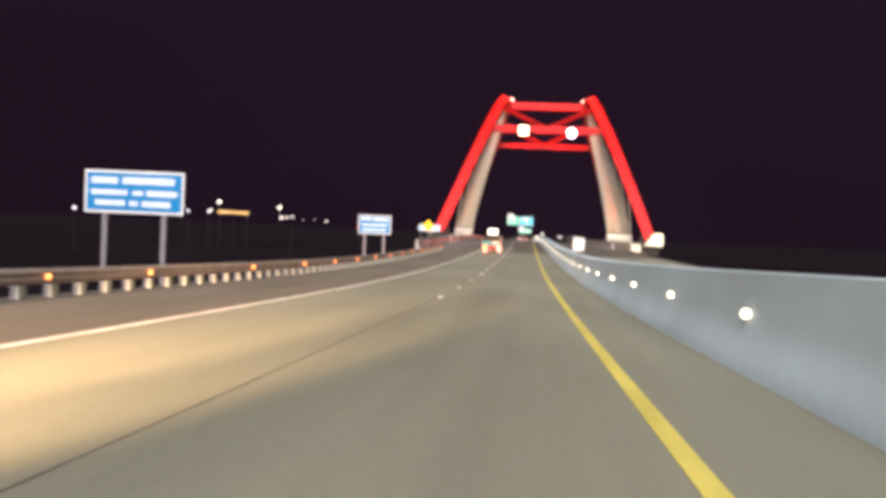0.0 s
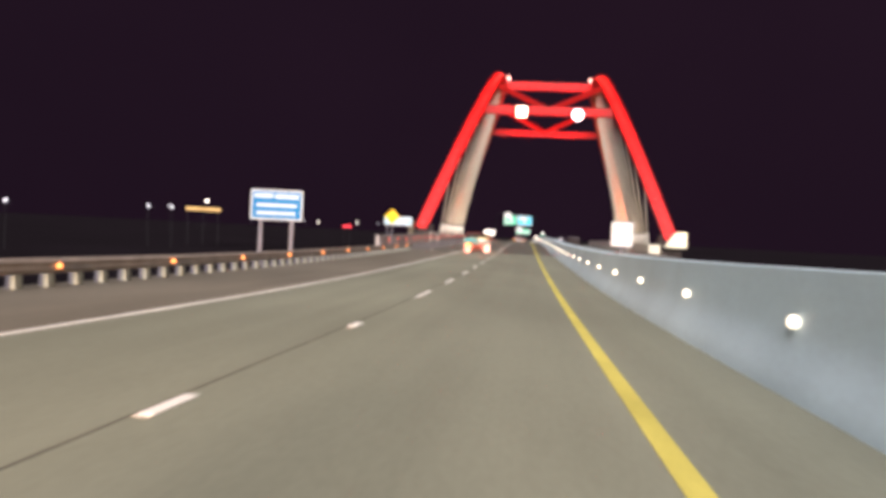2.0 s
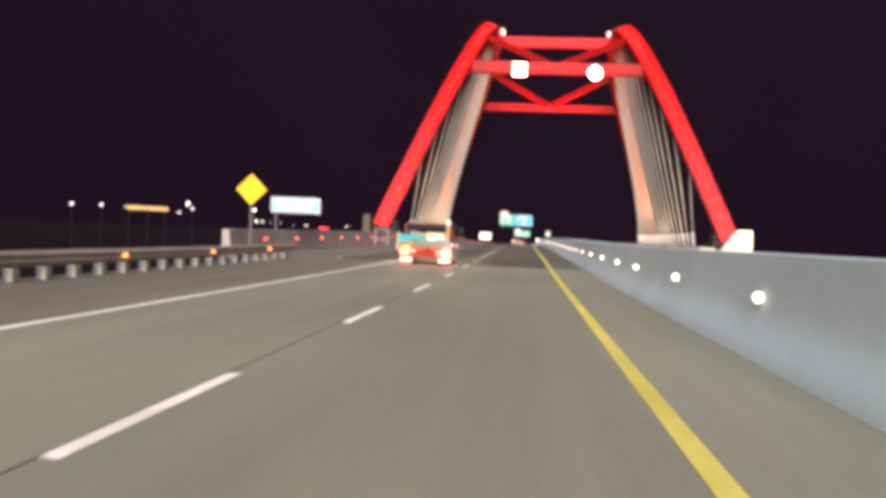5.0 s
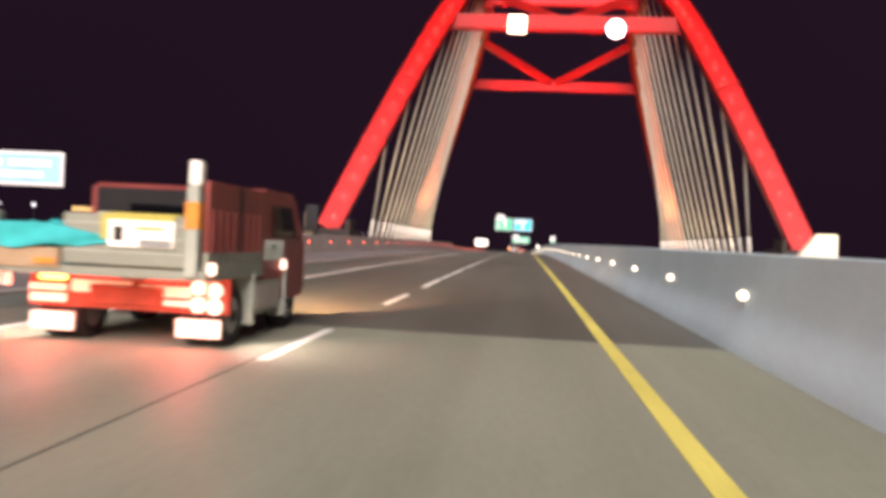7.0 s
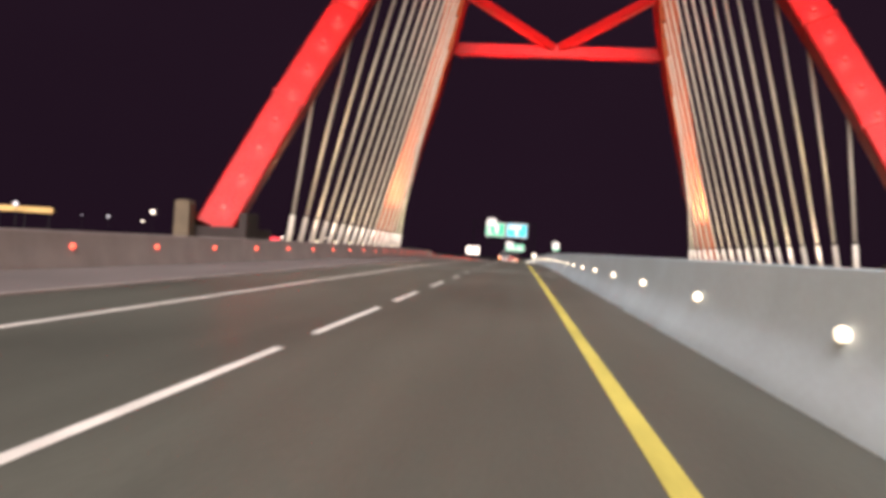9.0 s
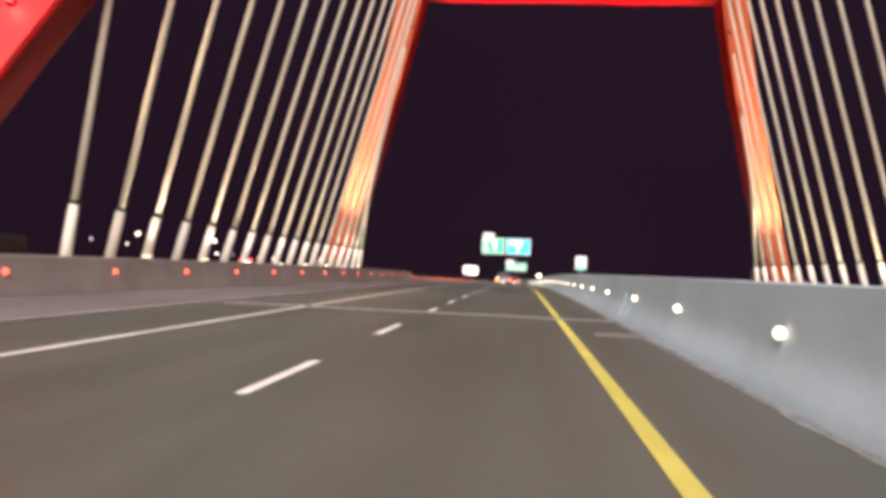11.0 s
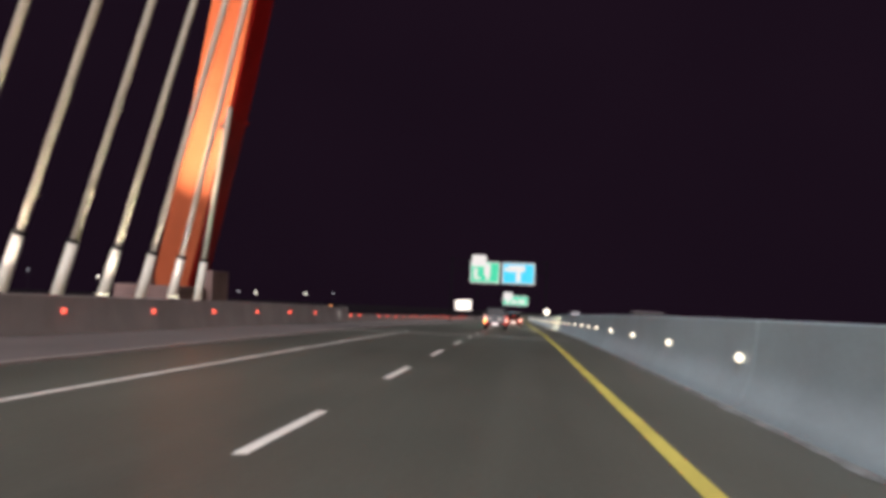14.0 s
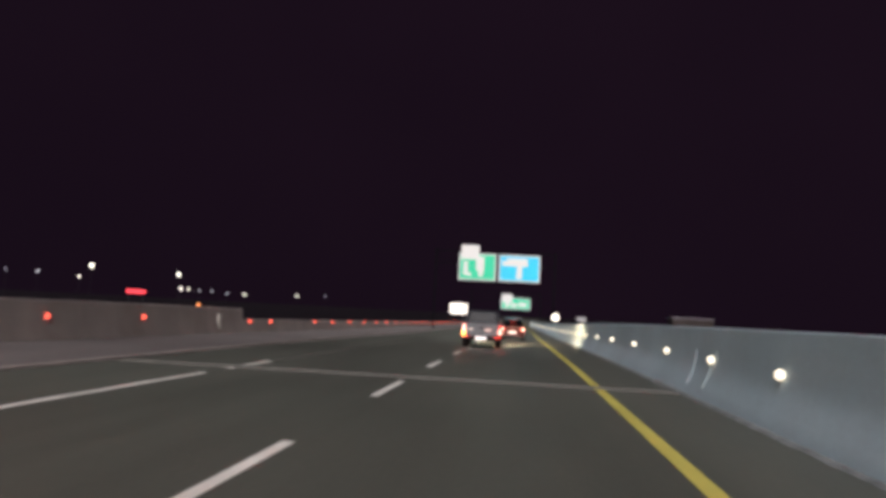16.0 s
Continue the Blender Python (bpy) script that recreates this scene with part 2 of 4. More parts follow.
def box(bm, x0, x1, y0, y1, z0, z1, bevel=0.0):
    got = bmesh.ops.create_cube(bm, size=1.0)
    vs = got["verts"]
    for v in vs:
        v.co = ((x0 + x1) / 2 + v.co.x * (x1 - x0), (y0 + y1) / 2 + v.co.y * (y1 - y0), (z0 + z1) / 2 + v.co.z * (z1 - z0))
    if bevel:
        es = list({e for v in vs for e in v.link_edges})
        bmesh.ops.bevel(bm, geom=es, offset=bevel, segments=2, affect="EDGES", profile=0.6)
    return bm


def a_box(*a, bevel=0.0):
    return box(bmesh.new(), *a, bevel=bevel)


def tube(bm, p, q, r, r2=None, n=12):
    p, q = Vector(p), Vector(q)
    turn = (q - p).to_track_quat("Z", "Y").to_matrix().to_4x4()
    got = bmesh.ops.create_cone(bm, cap_ends=True, segments=n, radius1=r, radius2=r if r2 is None else r2, depth=(q - p).length)
    bmesh.ops.transform(bm, matrix=Matrix.Translation((p + q) / 2) @ turn, verts=got["verts"])
    return bm


def a_tube(p, q, r, r2=None, n=12):
    return tube(bmesh.new(), p, q, r, r2, n)


def loft(rings, closed=True, caps=True):
    """A skin over rings of points."""
    bm = bmesh.new()
    rows = [[bm.verts.new(c) for c in ring] for ring in rings]
    n = len(rows[0])
    for a, b in zip(rows, rows[1:]):
        for i in range(n if closed else n - 1):
            j = (i + 1) % n
            bm.faces.new((a[i], a[j], b[j], b[i]))
    if caps and closed:
        bm.faces.new(rows[0][::-1])
        bm.faces.new(rows[-1])
    bmesh.ops.recalc_face_normals(bm, faces=bm.faces)
    return bm


# ---- the road's line ----
KNOT_Y = (-80, -40, 0, 40, 80, 110, 145, 180, 220, 260, 320, 420, 600, 900)
KNOT_Z = (2.71, 0.86, -0.21, -0.39, -0.15, 0.01, 0.11, -0.01, -0.45, -0.84, -1.4, -2.1, -2.7, -3.0)


def road_z(y):
    """The height of the carriageway, a low crest on the bridge."""
    ys, zs = KNOT_Y, KNOT_Z
    if y <= ys[0]:
        return zs[0] + (ys[0] - y) * 0.02
    if y >= ys[-1]:
        return zs[-1]
    k = max(i for i in range(len(ys) - 1) if ys[i] <= y)
    h = ys[k + 1] - ys[k]
    u = (y - ys[k]) / h

    def slope(i):
        if i == 0:
            return (zs[1] - zs[0]) / (ys[1] - ys[0])
        if i == len(ys) - 1:
            return 0.0
        a, b = ys[i] - ys[i - 1], ys[i + 1] - ys[i]
        return ((zs[i] - zs[i - 1]) / a * b + (zs[i + 1] - zs[i]) / b * a) / (a + b)

    return (2 * u**3 - 3 * u**2 + 1) * zs[k] + (u**3 - 2 * u**2 + u) * h * slope(k) + (3 * u**2 - 2 * u**3) * zs[k + 1] + (u**3 - u**2) * h * slope(k + 1)


def along(profile, y0, y1, step=4.0, closed=True):
    """A cross-section (x, z above the road) drawn along the road."""
    n = max(1, int(math.ceil((y1 - y0) / step)))
    return loft([[(x, y, road_z(y) + z) for x, z in profile] for y in [y0 + (y1 - y0) * i / n for i in range(n + 1)]], closed)


X_YELLOW, X_DASH, X_EDGE, X_MEDIAN, X_LEFT = 1.215, -2.39, -5.84, 2.76, -12.75
Y_SEAM, Y_RAIL_END, Y_BARRIER_END = 58.4, 57.0, 195.0
Y_JOINTS = (120.95, 174.6)

# ---- ground and carriageway ----
ground_bm = bmesh.new()
bmesh.ops.create_grid(ground_bm, x_segments=40, y_segments=40, size=2400)
for v in ground_bm.verts:
    v.co.y += 600
    v.co.z = -6.5 + 0.6 * noise.noise(v.co * 0.004)
slab("ground", ground_bm, NIGHT_FIELD, "dark flat farmland beside the road at night", "ground")

road_concrete = slab("road_approach", along([(-10.4, 0), (16.4, 0), (16.4, -0.5), (-10.4, -0.5)], -110, Y_SEAM), CONCRETE_ROAD, "pale worn concrete carriageway before the bridge", "road")
# the bridge carriageway dips into a slot at each expansion joint
road_rows = [(Y_SEAM + (900 - Y_SEAM) * i / 210, 0.0) for i in range(211)]
for y in Y_JOINTS:
    road_rows = [r for r in road_rows if abs(r[0] - y) > 0.6] + [(y - 0.209, 0.0), (y - 0.205, -0.14), (y + 0.185, -0.14), (y + 0.189, 0.0)]
road_bm = loft([[(x, y, road_z(y) + z) for x, z in ((-13.4, dip), (16.4, dip), (16.4, -0.5), (-13.4, -0.5))] for y, dip in sorted(road_rows)])
road_asphalt = slab("road_bridge", road_bm, ASPHALT, "dark damp asphalt carriageway over the bridge", "road")
slab("shoulder", along([(-8.4, 0.004), (-12.74, 0.03), (-12.74, -0.06), (-8.4, -0.06)][::-1], Y_SEAM, 420), SHOULDER, "pale worn concrete shoulder beside the parapet", "shoulder")
slab("shoulder_approach", along([(-10.38, 0.004), (-5.93, 0.004), (-5.93, -0.05), (-10.38, -0.05)], -110, Y_SEAM - 0.01), DIM_SHOULDER, "brown concrete shoulder before the bridge, darkened for the headlamps' falloff", "shoulder")
slab("shoulder_kerb", along([(-8.46, 0.0), (-8.46, 0.05), (-8.44, 0.06), (-8.35, 0.06), (-8.33, 0.045), (-8.33, 0.0)][::-1], Y_SEAM + 0.5, 420), BARRIER_WARM, "low pale concrete kerb at the edge of the shoulder", "kerb")
slab("verge_left", along([(-10.4, -0.02), (-10.4, -0.6), (-26, -7.5), (-26, -6.2), (-13.2, -0.35)], -110, Y_SEAM), NIGHT_GRASS, "dark grass verge falling away beside the road", "verge")
slab("verge_bridge", along([(-13.4, -0.02), (-13.4, -0.6), (-29, -7.5), (-29, -6.2), (-16.0, -0.35)], Y_SEAM, 112), NIGHT_GRASS, "dark grass verge falling away beside the road", "verge")
slab("verge_right", along([(16.4, -0.02), (19.5, -0.35), (32, -6.2), (32, -7.5), (16.4, -0.6)], -110, 112), NIGHT_GRASS, "dark grass verge beyond the other carriageway", "verge")
slab("verge_far_left", along([(-13.4, -0.02), (-13.4, -0.6), (-29, -7.5), (-29, -6.2), (-16.0, -0.35)], 188, 900, 12), NIGHT_GRASS, "dark grass verge beyond the bridge", "verge")
slab("verge_far_right", along([(16.4, -0.02), (19.5, -0.35), (32, -6.2), (32, -7.5), (16.4, -0.6)], 188, 900, 12), NIGHT_GRASS, "dark grass verge beyond the bridge on the other side", "verge")

# markings, a few millimetres above the paving
MARK = 0.006


def mark(name, x, w, y0, y1, mat, parent, label=""):
    return part(name, along([(x - w / 2, MARK), (x + w / 2, MARK), (x + w / 2, 0.001), (x - w / 2, 0.001)], y0, y1, 4.0), mat, parent, label)


mark("yellow_line", X_YELLOW, 0.175, -100, Y_SEAM, YELLOW_PAINT, road_concrete, "solid yellow edge line")
mark("yellow_line", X_YELLOW, 0.175, Y_SEAM, 120.75, YELLOW_PAINT, road_asphalt, "solid yellow edge line")
mark("yellow_line", X_YELLOW, 0.175, 121.2, 174.4, YELLOW_PAINT, road_asphalt, "solid yellow edge line")
mark("yellow_line", X_YELLOW, 0.175, 174.85, 600, YELLOW_PAINT, road_asphalt, "solid yellow edge line")
mark("edge_line", X_EDGE, 0.13, -100, Y_SEAM, WHITE_PAINT, road_concrete, "solid white edge line")
mark("edge_line", X_EDGE, 0.13, Y_SEAM, 120.6, WHITE_PAINT, road_asphalt, "solid white edge line")
mark("edge_line", X_EDGE, 0.13, 121.3, 172.9, WHITE_PAINT, road_asphalt, "solid white edge line")
mark("edge_line", X_EDGE, 0.13, 174.1, 174.4, WHITE_PAINT, road_asphalt, "solid white edge line")
mark("edge_line", X_EDGE, 0.13, 174.85, 176.7, WHITE_PAINT, road_asphalt, "solid white edge line")
mark("edge_line", X_EDGE, 0.13, 177.2, 600, WORN_PAINT, road_asphalt, "almost worn away edge line")
mark("far_edge_line", 14.1, 0.13, -100, Y_SEAM, WHITE_PAINT, road_concrete)
mark("far_edge_line", 14.1, 0.13, Y_SEAM, 600, WHITE_PAINT, road_asphalt)
DASH_END, DASH_STEP, DASH_LONG = 7.56, 7.215, 2.75
dashes = [(DASH_END + DASH_STEP * k - DASH_LONG, DASH_END + DASH_STEP * k) for k in range(0, 72)] + [(-15.95, -15.1), (-9.5, -8.65), (-2.75, -2.0)]
dashes = [d for d in dashes if not 59 < d[1] < 100] + [(62.3, 65.1), (67.9, 72.0), (72.75, 75.3), (76.3, 81.7), (83.3, 88.3), (90.2, 94.2), (97.6, 101.3)]
dashes = [d for d in dashes if not d[0] < 120.95 < d[1]] + [(121.27, 123.5)]
for y0, y1 in dashes:
    mark("lane_dash", X_DASH, 0.125, y0, y1, WHITE_PAINT, road_concrete if y1 < Y_SEAM else road_asphalt)

# joint between the two lanes' concrete, wandering a little beside the lane dashes
joint_bm = loft([[(-2.475 + 0.012 * math.sin(0.31 * y) - w, y, road_z(y) + z) for w, z in ((0.0, 0.001), (0.0, 0.005), (-0.024, 0.005), (-0.024, 0.001))] for y in [-100 + 1.98 * i for i in range(81)]])
part("lane_joint", joint_bm, LANE_SEAL, road_concrete, "dark sealed joint between the lanes")

# expansion joints of the bridge deck
for y in Y_JOINTS:
    j = slab("expansion_joint", a_box(-8.32, 2.74, y - 0.20, y + 0.182, road_z(y) - 0.15, road_z(y) - 0.10), JOINT, "black rubber expansion joint across the bridge deck", "joint")
    # black strip added on the slot's far wall to paint its shade
    part("slot_shade_strip", a_box(-8.32, 2.74, y + 0.150, y + 0.184, road_z(y) - 0.12, road_z(y) - 0.012), JOINT, j, "black strip standing for the slot's shade")
    for d0, d1 in ((-0.26, -0.208), (0.19, 0.31)):
        part("joint_nosing", a_box(-8.32, 2.74, y + d0, y + d1, road_z(y) - 0.05, road_z(y) + 0.011), JOINT_STEEL, j, "worn steel edge")
    for k in range(9 if y < 150 else 0):
        x = -7.9 + 0.46 * k
        part("joint_bolt_cover", a_box(x, x + 0.20, y - 0.07, y + 0.12, road_z(y) - 0.11, road_z(y) + 0.006, bevel=0.004), GREY_PATCH, j, "pale worn cover plate")

mark_seal = along([(-8.2, 0.007), (-2.9, 0.007), (-2.9, 0.001), (-8.2, 0.001)], 119.0, 119.07)
part("crack_seal", mark_seal, TAR, road_asphalt, "dark bitumen seam before the joint")

# steel drain grate in the gutter before the joint
grate = thing("drain_grate", "pale worn steel drain grate in the asphalt beside the median barrier", "drain grate", Matrix.Translation((2.24, 115.85, road_z(115.85))))
part("pan", a_box(-0.47, 0.47, -0.30, 0.30, -0.04, 0.006), JOINT_STEEL, grate)
for s in (-1, 1):
    part("edge_bar", a_box(-0.50, 0.50, min(s * 0.30, s * 0.35), max(s * 0.30, s * 0.35), -0.04, 0.014, bevel=0.003), JOINT_STEEL, grate)
    part("end_bar", a_box(min(s * 0.45, s * 0.50), max(s * 0.45, s * 0.50), -0.30, 0.30, -0.04, 0.0135, bevel=0.003), JOINT_STEEL, grate)
for k in range(11):
    part("bar", a_box(-0.42 + 0.084 * k - 0.024, -0.42 + 0.084 * k + 0.024, -0.298, 0.298, -0.03, 0.012, bevel=0.003), JOINT_STEEL, grate)

# ---- barriers ----
NJ_FACE = [(0.0, 0.0), (0.10, 0.22), (0.165, 0.36), (0.21, 0.47), (0.238, 0.57), (0.255, 0.68), (0.268, 0.82), (0.285, 1.03), (0.302, 1.245)]
NJ = [(0.0, -0.1)] + NJ_FACE + [(0.32, 1.262), (0.92, 1.262)] + [(1.24 - x, z) for x, z in NJ_FACE[::-1]] + [(1.24, -0.1)]
LEFT = [(0.0, -0.1), (0.0, 0.08), (-0.10, 0.26), (-0.20, 1.07), (-0.23, 1.10), (-0.46, 1.10), (-0.50, 1.07), (-0.50, -0.1)]


def barrier(name, profile, x, flip, spans, mat, label):
    for y0, y1 in spans:
        bm = along([(x + (-px if flip else px), pz) for px, pz in profile], y0, y1, 4.0)
        for e in bm.edges:
            if len(e.link_faces) == 2 and e.calc_face_angle() > 0.6:
                e.smooth = False
        slab(name, bm, mat, label, "barrier", smooth=True)


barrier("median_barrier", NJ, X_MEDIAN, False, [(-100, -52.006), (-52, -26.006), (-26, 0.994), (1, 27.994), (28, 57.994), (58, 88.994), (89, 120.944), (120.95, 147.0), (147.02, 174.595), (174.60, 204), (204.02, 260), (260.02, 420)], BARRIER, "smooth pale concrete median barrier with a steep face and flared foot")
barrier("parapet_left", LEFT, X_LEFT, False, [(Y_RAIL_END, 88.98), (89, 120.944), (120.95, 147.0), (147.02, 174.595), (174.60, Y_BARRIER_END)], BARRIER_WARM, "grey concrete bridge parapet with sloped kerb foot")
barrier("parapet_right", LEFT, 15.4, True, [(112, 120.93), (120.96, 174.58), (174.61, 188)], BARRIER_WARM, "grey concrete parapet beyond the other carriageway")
LOW = [(0.0, -0.1), (0.0, 0.06), (-0.08, 0.18), (-0.13, 0.60), (-0.16, 0.63), (-0.34, 0.63), (-0.38, 0.60), (-0.38, -0.1)]
barrier("low_barrier", LOW, X_LEFT, False, [(195.02, 225), (225.02, 255), (255.02, 330), (330.02, 420)], BARRIER_WARM, "low grey concrete barrier beyond the bridge parapet")

# cover plates over the joints of the median barrier
for y, rows in [(y + d, r) for y in Y_JOINTS for d, r in ((0.0, 7), (-1.3, 5))]:
    cp = thing("joint_cover_plate", "narrow pale cover strip over the joint of the median barrier", "cover plate", Matrix.Translation((X_MEDIAN, y, road_z(y))), "barrier joint covers")
    for s in (-1, 1):
        skin = [(0.62 + s * (0.62 - x + 0.014), z) for x, z in NJ_FACE[1:rows]]
        inner = [(x - s * 0.012, z) for x, z in skin]
        part("plate", loft([[(x, yy, z) for x, z in skin + inner[::-1]] for yy in (-0.05, 0.05)]), SEAM, cp)

# mortar and grit that has gathered along the foot of the median barrier
grit = bmesh.new()
edge = []
for i in range(900):
    y = 92.0 + 0.2 * i
    reach = 0.03 + 0.10 * max(0.0, noise.noise(Vector((y * 0.9, 3.1, 0)))) + 0.07 * abs(noise.noise(Vector((y * 4.1, 7.7, 0))))
    z = road_z(y)
    edge.append([grit.verts.new(c) for c in ((X_MEDIAN - reach, y, z + 0.004), (X_MEDIAN - reach * 0.4, y, z + 0.018), (X_MEDIAN + 0.01, y, z + 0.035))])
for p, q in zip(edge, edge[1:]):
    for k in (0, 1):
        grit.faces.new((p[k], p[k + 1], q[k + 1], q[k]))
bmesh.ops.recalc_face_normals(grit, faces=grit.faces)
tagged(slab("gutter_grit", grit, GRIT, "ragged strip of pale mortar and grit along the barrier foot", "grit"), kind="stuff")

# ---- guard rails on the left ----
W_BEAM = [(0.03, 0.29), (0.05, 0.32), (0.082, 0.36), (0.085, 0.40), (0.06, 0.435), (0.06, 0.475), (0.085, 0.51), (0.082, 0.55), (0.05, 0.59), (0.02, 0.62)]


def guard_rail(x, y0, y1, step, label, blocks=True):
    rail = thing("guard_rail", label, "guard rail", None, "", "structure")
    prof = [(x + a, z) for a, z in W_BEAM] + [(x + a - 0.006, z) for a, z in W_BEAM[::-1]]
    y = y0
    while y < y1 - 0.1:
        part("beam", along(prof, y, min(y + 6.0, y1), 3.0), GALVANISED, rail)
        y += 6.0
    n = int((y1 - y0) / step)
    post = mesh_of("post", a_box(-0.16, -0.02, -0.075, 0.075, -0.4, 0.60, bevel=0.012), POST_GREY)
    block = mesh_of("spacer", a_box(-0.03, 0.075, -0.12, 0.12, -0.05, 0.28, bevel=0.015), MUDFLAP)
    for k in range(n):
        yy = y0 + 0.4 + k * step
        for nm, data in ((("post", post), ("spacer", block)) if blocks else (("post", post),)):
            o = new(nm, data)
            o.parent = rail
            o.matrix_local = pose(x, yy, road_z(yy))
    return rail


guard_rail(-9.9, -69.5, Y_RAIL_END, 1.12, "galvanised corrugated guard rail on pale blocks beside the shoulder")

# ---- reflectors ----


def reflector(lens_mat, label, side, group, size=0.085):
    """side: the way in which its lens looks across the road."""
    t = thing("reflector", label, "reflector", None, group)
    part("housing", a_box(-0.03, 0.03, -0.035, 0.035, -0.05, 0.05, bevel=0.008), BLACK_PLASTIC, t)
    bm = bmesh.new()
    bmesh.ops.create_uvsphere(bm, u_segments=12, v_segments=8, radius=size)
    for v in bm.verts:
        v.co = (v.co.x * 0.8 + side * 0.03, v.co.y * 0.5 - 0.05, v.co.z * 0.85)
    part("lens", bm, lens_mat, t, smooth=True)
    return t


ref = reflector(GLOW_LENS_WHITE, "bright white round reflector on the median barrier", -1, "median reflectors")
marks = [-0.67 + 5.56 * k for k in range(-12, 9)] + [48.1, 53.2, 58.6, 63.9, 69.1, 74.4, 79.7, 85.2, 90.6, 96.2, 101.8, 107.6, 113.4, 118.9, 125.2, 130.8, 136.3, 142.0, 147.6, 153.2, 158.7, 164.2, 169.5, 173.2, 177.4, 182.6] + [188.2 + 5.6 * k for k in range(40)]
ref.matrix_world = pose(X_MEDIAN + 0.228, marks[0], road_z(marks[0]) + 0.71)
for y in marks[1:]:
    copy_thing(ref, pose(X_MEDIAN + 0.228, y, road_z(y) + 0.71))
red = reflector(GLOW_LENS_RED, "red round reflector on the bridge parapet", 1, "parapet reflectors", 0.105)
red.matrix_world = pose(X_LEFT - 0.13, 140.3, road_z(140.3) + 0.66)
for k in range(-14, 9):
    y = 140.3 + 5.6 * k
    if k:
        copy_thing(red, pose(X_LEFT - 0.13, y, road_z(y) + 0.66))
amber = reflector(GLOW_LENS_AMBER, "amber reflector bolted to the guard rail", 1, "guard rail reflectors")
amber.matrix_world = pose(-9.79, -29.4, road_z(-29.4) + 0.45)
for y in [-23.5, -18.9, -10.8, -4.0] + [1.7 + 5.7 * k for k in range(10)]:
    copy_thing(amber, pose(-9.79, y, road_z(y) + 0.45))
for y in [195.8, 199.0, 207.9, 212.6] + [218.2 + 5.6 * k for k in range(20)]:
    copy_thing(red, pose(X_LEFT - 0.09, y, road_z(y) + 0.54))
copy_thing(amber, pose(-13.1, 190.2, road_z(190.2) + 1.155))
mk = thing("marker_post", "pale marker strip at the end of the parapet", "marker", pose(X_LEFT - 0.14, 192.0, road_z(192)))
part("strip", a_box(-0.03, 0.05, -0.12, 0.12, 0.16, 0.82, bevel=0.01), WHITE_PAINT, mk)

# ---- the arch bridge ----
ARCH_Y, ARCH_TOP, ARCH_A, ARCH_N, ARCH_X = 146.6, 32.05, 29.0, 2.32, 3.05
RIB_W, RIB_D = 2.08, 1.62


def rib_z(y):
    return ARCH_TOP * (1 - (abs(y - ARCH_Y) / ARCH_A) ** ARCH_N)


def rib_half(z):
    return 21.02 - 0.365 * z


def rib_frame(y, side):
    """Middle of the rib, its way across, its outward normal and its way along."""
    z = rib_z(y)
    p = Vector((ARCH_X + side * rib_half(z), y, z))
    q = Vector((ARCH_X + side * rib_half(rib_z(y + 0.1)), y + 0.1, rib_z(y + 0.1)))
    tangent = (q - p).normalized()
    up = Vector((-side * 0.391, 0, 0.920))
    across = tangent.cross(up).normalized()
    normal = across.cross(tangent).normalized()
    return p, across, normal, tangent


ARCH_LO, ARCH_HI = ARCH_Y - 28.4, ARCH_Y + 28.4
bridge = thing("arch_bridge", "red steel tied arch with leaning ribs, lit red at night", "bridge")
for side in (-1, 1):
    rings = []
    n = 64
    for i in range(n + 1):
        y = ARCH_LO + (ARCH_HI - ARCH_LO) * i / n
        p, a, nn, _ = rib_frame(y, side)
        w, d, c = RIB_W / 2, RIB_D / 2, 0.10
        ring = [(-w + c, -d), (w - c, -d), (w, -d + c), (w, d - c), (w - c, d), (-w + c, d), (-w, d - c), (-w, -d + c)]
        rings.append([p + a * u + nn * v for u, v in ring])
    rib = part("rib", loft(rings), RED_STEEL, bridge, "red painted box rib leaning inwards")
    # added orange-red plate under the rib: warm light on red steel, put into colour
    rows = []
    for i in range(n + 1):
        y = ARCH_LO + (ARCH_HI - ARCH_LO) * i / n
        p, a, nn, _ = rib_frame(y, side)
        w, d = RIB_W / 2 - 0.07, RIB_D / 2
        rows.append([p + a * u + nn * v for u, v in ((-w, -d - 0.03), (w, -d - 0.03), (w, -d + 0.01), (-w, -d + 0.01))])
    part("lit_soffit_plate", loft(rows), LIT_SOFFIT, rib, "added underside plate, orange-red for the warm light on it")
    # bolted splice collars and lugs
    for i in range(1, 16):
        y = ARCH_LO + (ARCH_HI - ARCH_LO) * i / 16
        rr = []
        for s in (-0.12, 0.12):
            p, a, nn, tg = rib_frame(y, side)
            w, d = RIB_W / 2 + 0.05, RIB_D / 2 + 0.05
            rr.append([p + tg * s + a * u + nn * v for u, v in ((-w, -d + 0.12), (w, -d + 0.12), (w, d), (-w, d))])
        part("splice", loft(rr), RED_STEEL, rib)
        lug = a_box(-0.10, 0.10, -0.11, 0.11, -0.12, 0.10, bevel=0.02)
        bmesh.ops.transform(lug, matrix=Matrix.Translation(p - nn * (RIB_D / 2 + 0.06) + a * 0.80 * (1 if a.x * side < 0 else -1)) @ Matrix((a, tg, nn)).transposed().to_4x4(), verts=lug.verts)
        part("lug", lug, DARK_STEEL, rib, "small dark steel lug")


def strut_box(p, q, w, h, name, label):
    p, q = Vector(p), Vector(q)
    turn = (q - p).to_track_quat("Y", "Z").to_matrix().to_4x4()
    bm = a_box(-w / 2, w / 2, -(q - p).length / 2, (q - p).length / 2, -h / 2, h / 2, bevel=0.06)
    bmesh.ops.transform(bm, matrix=Matrix.Translation((p + q) / 2) @ turn, verts=bm.verts)
    return part(name, bm, RED_STEEL, bridge, label)


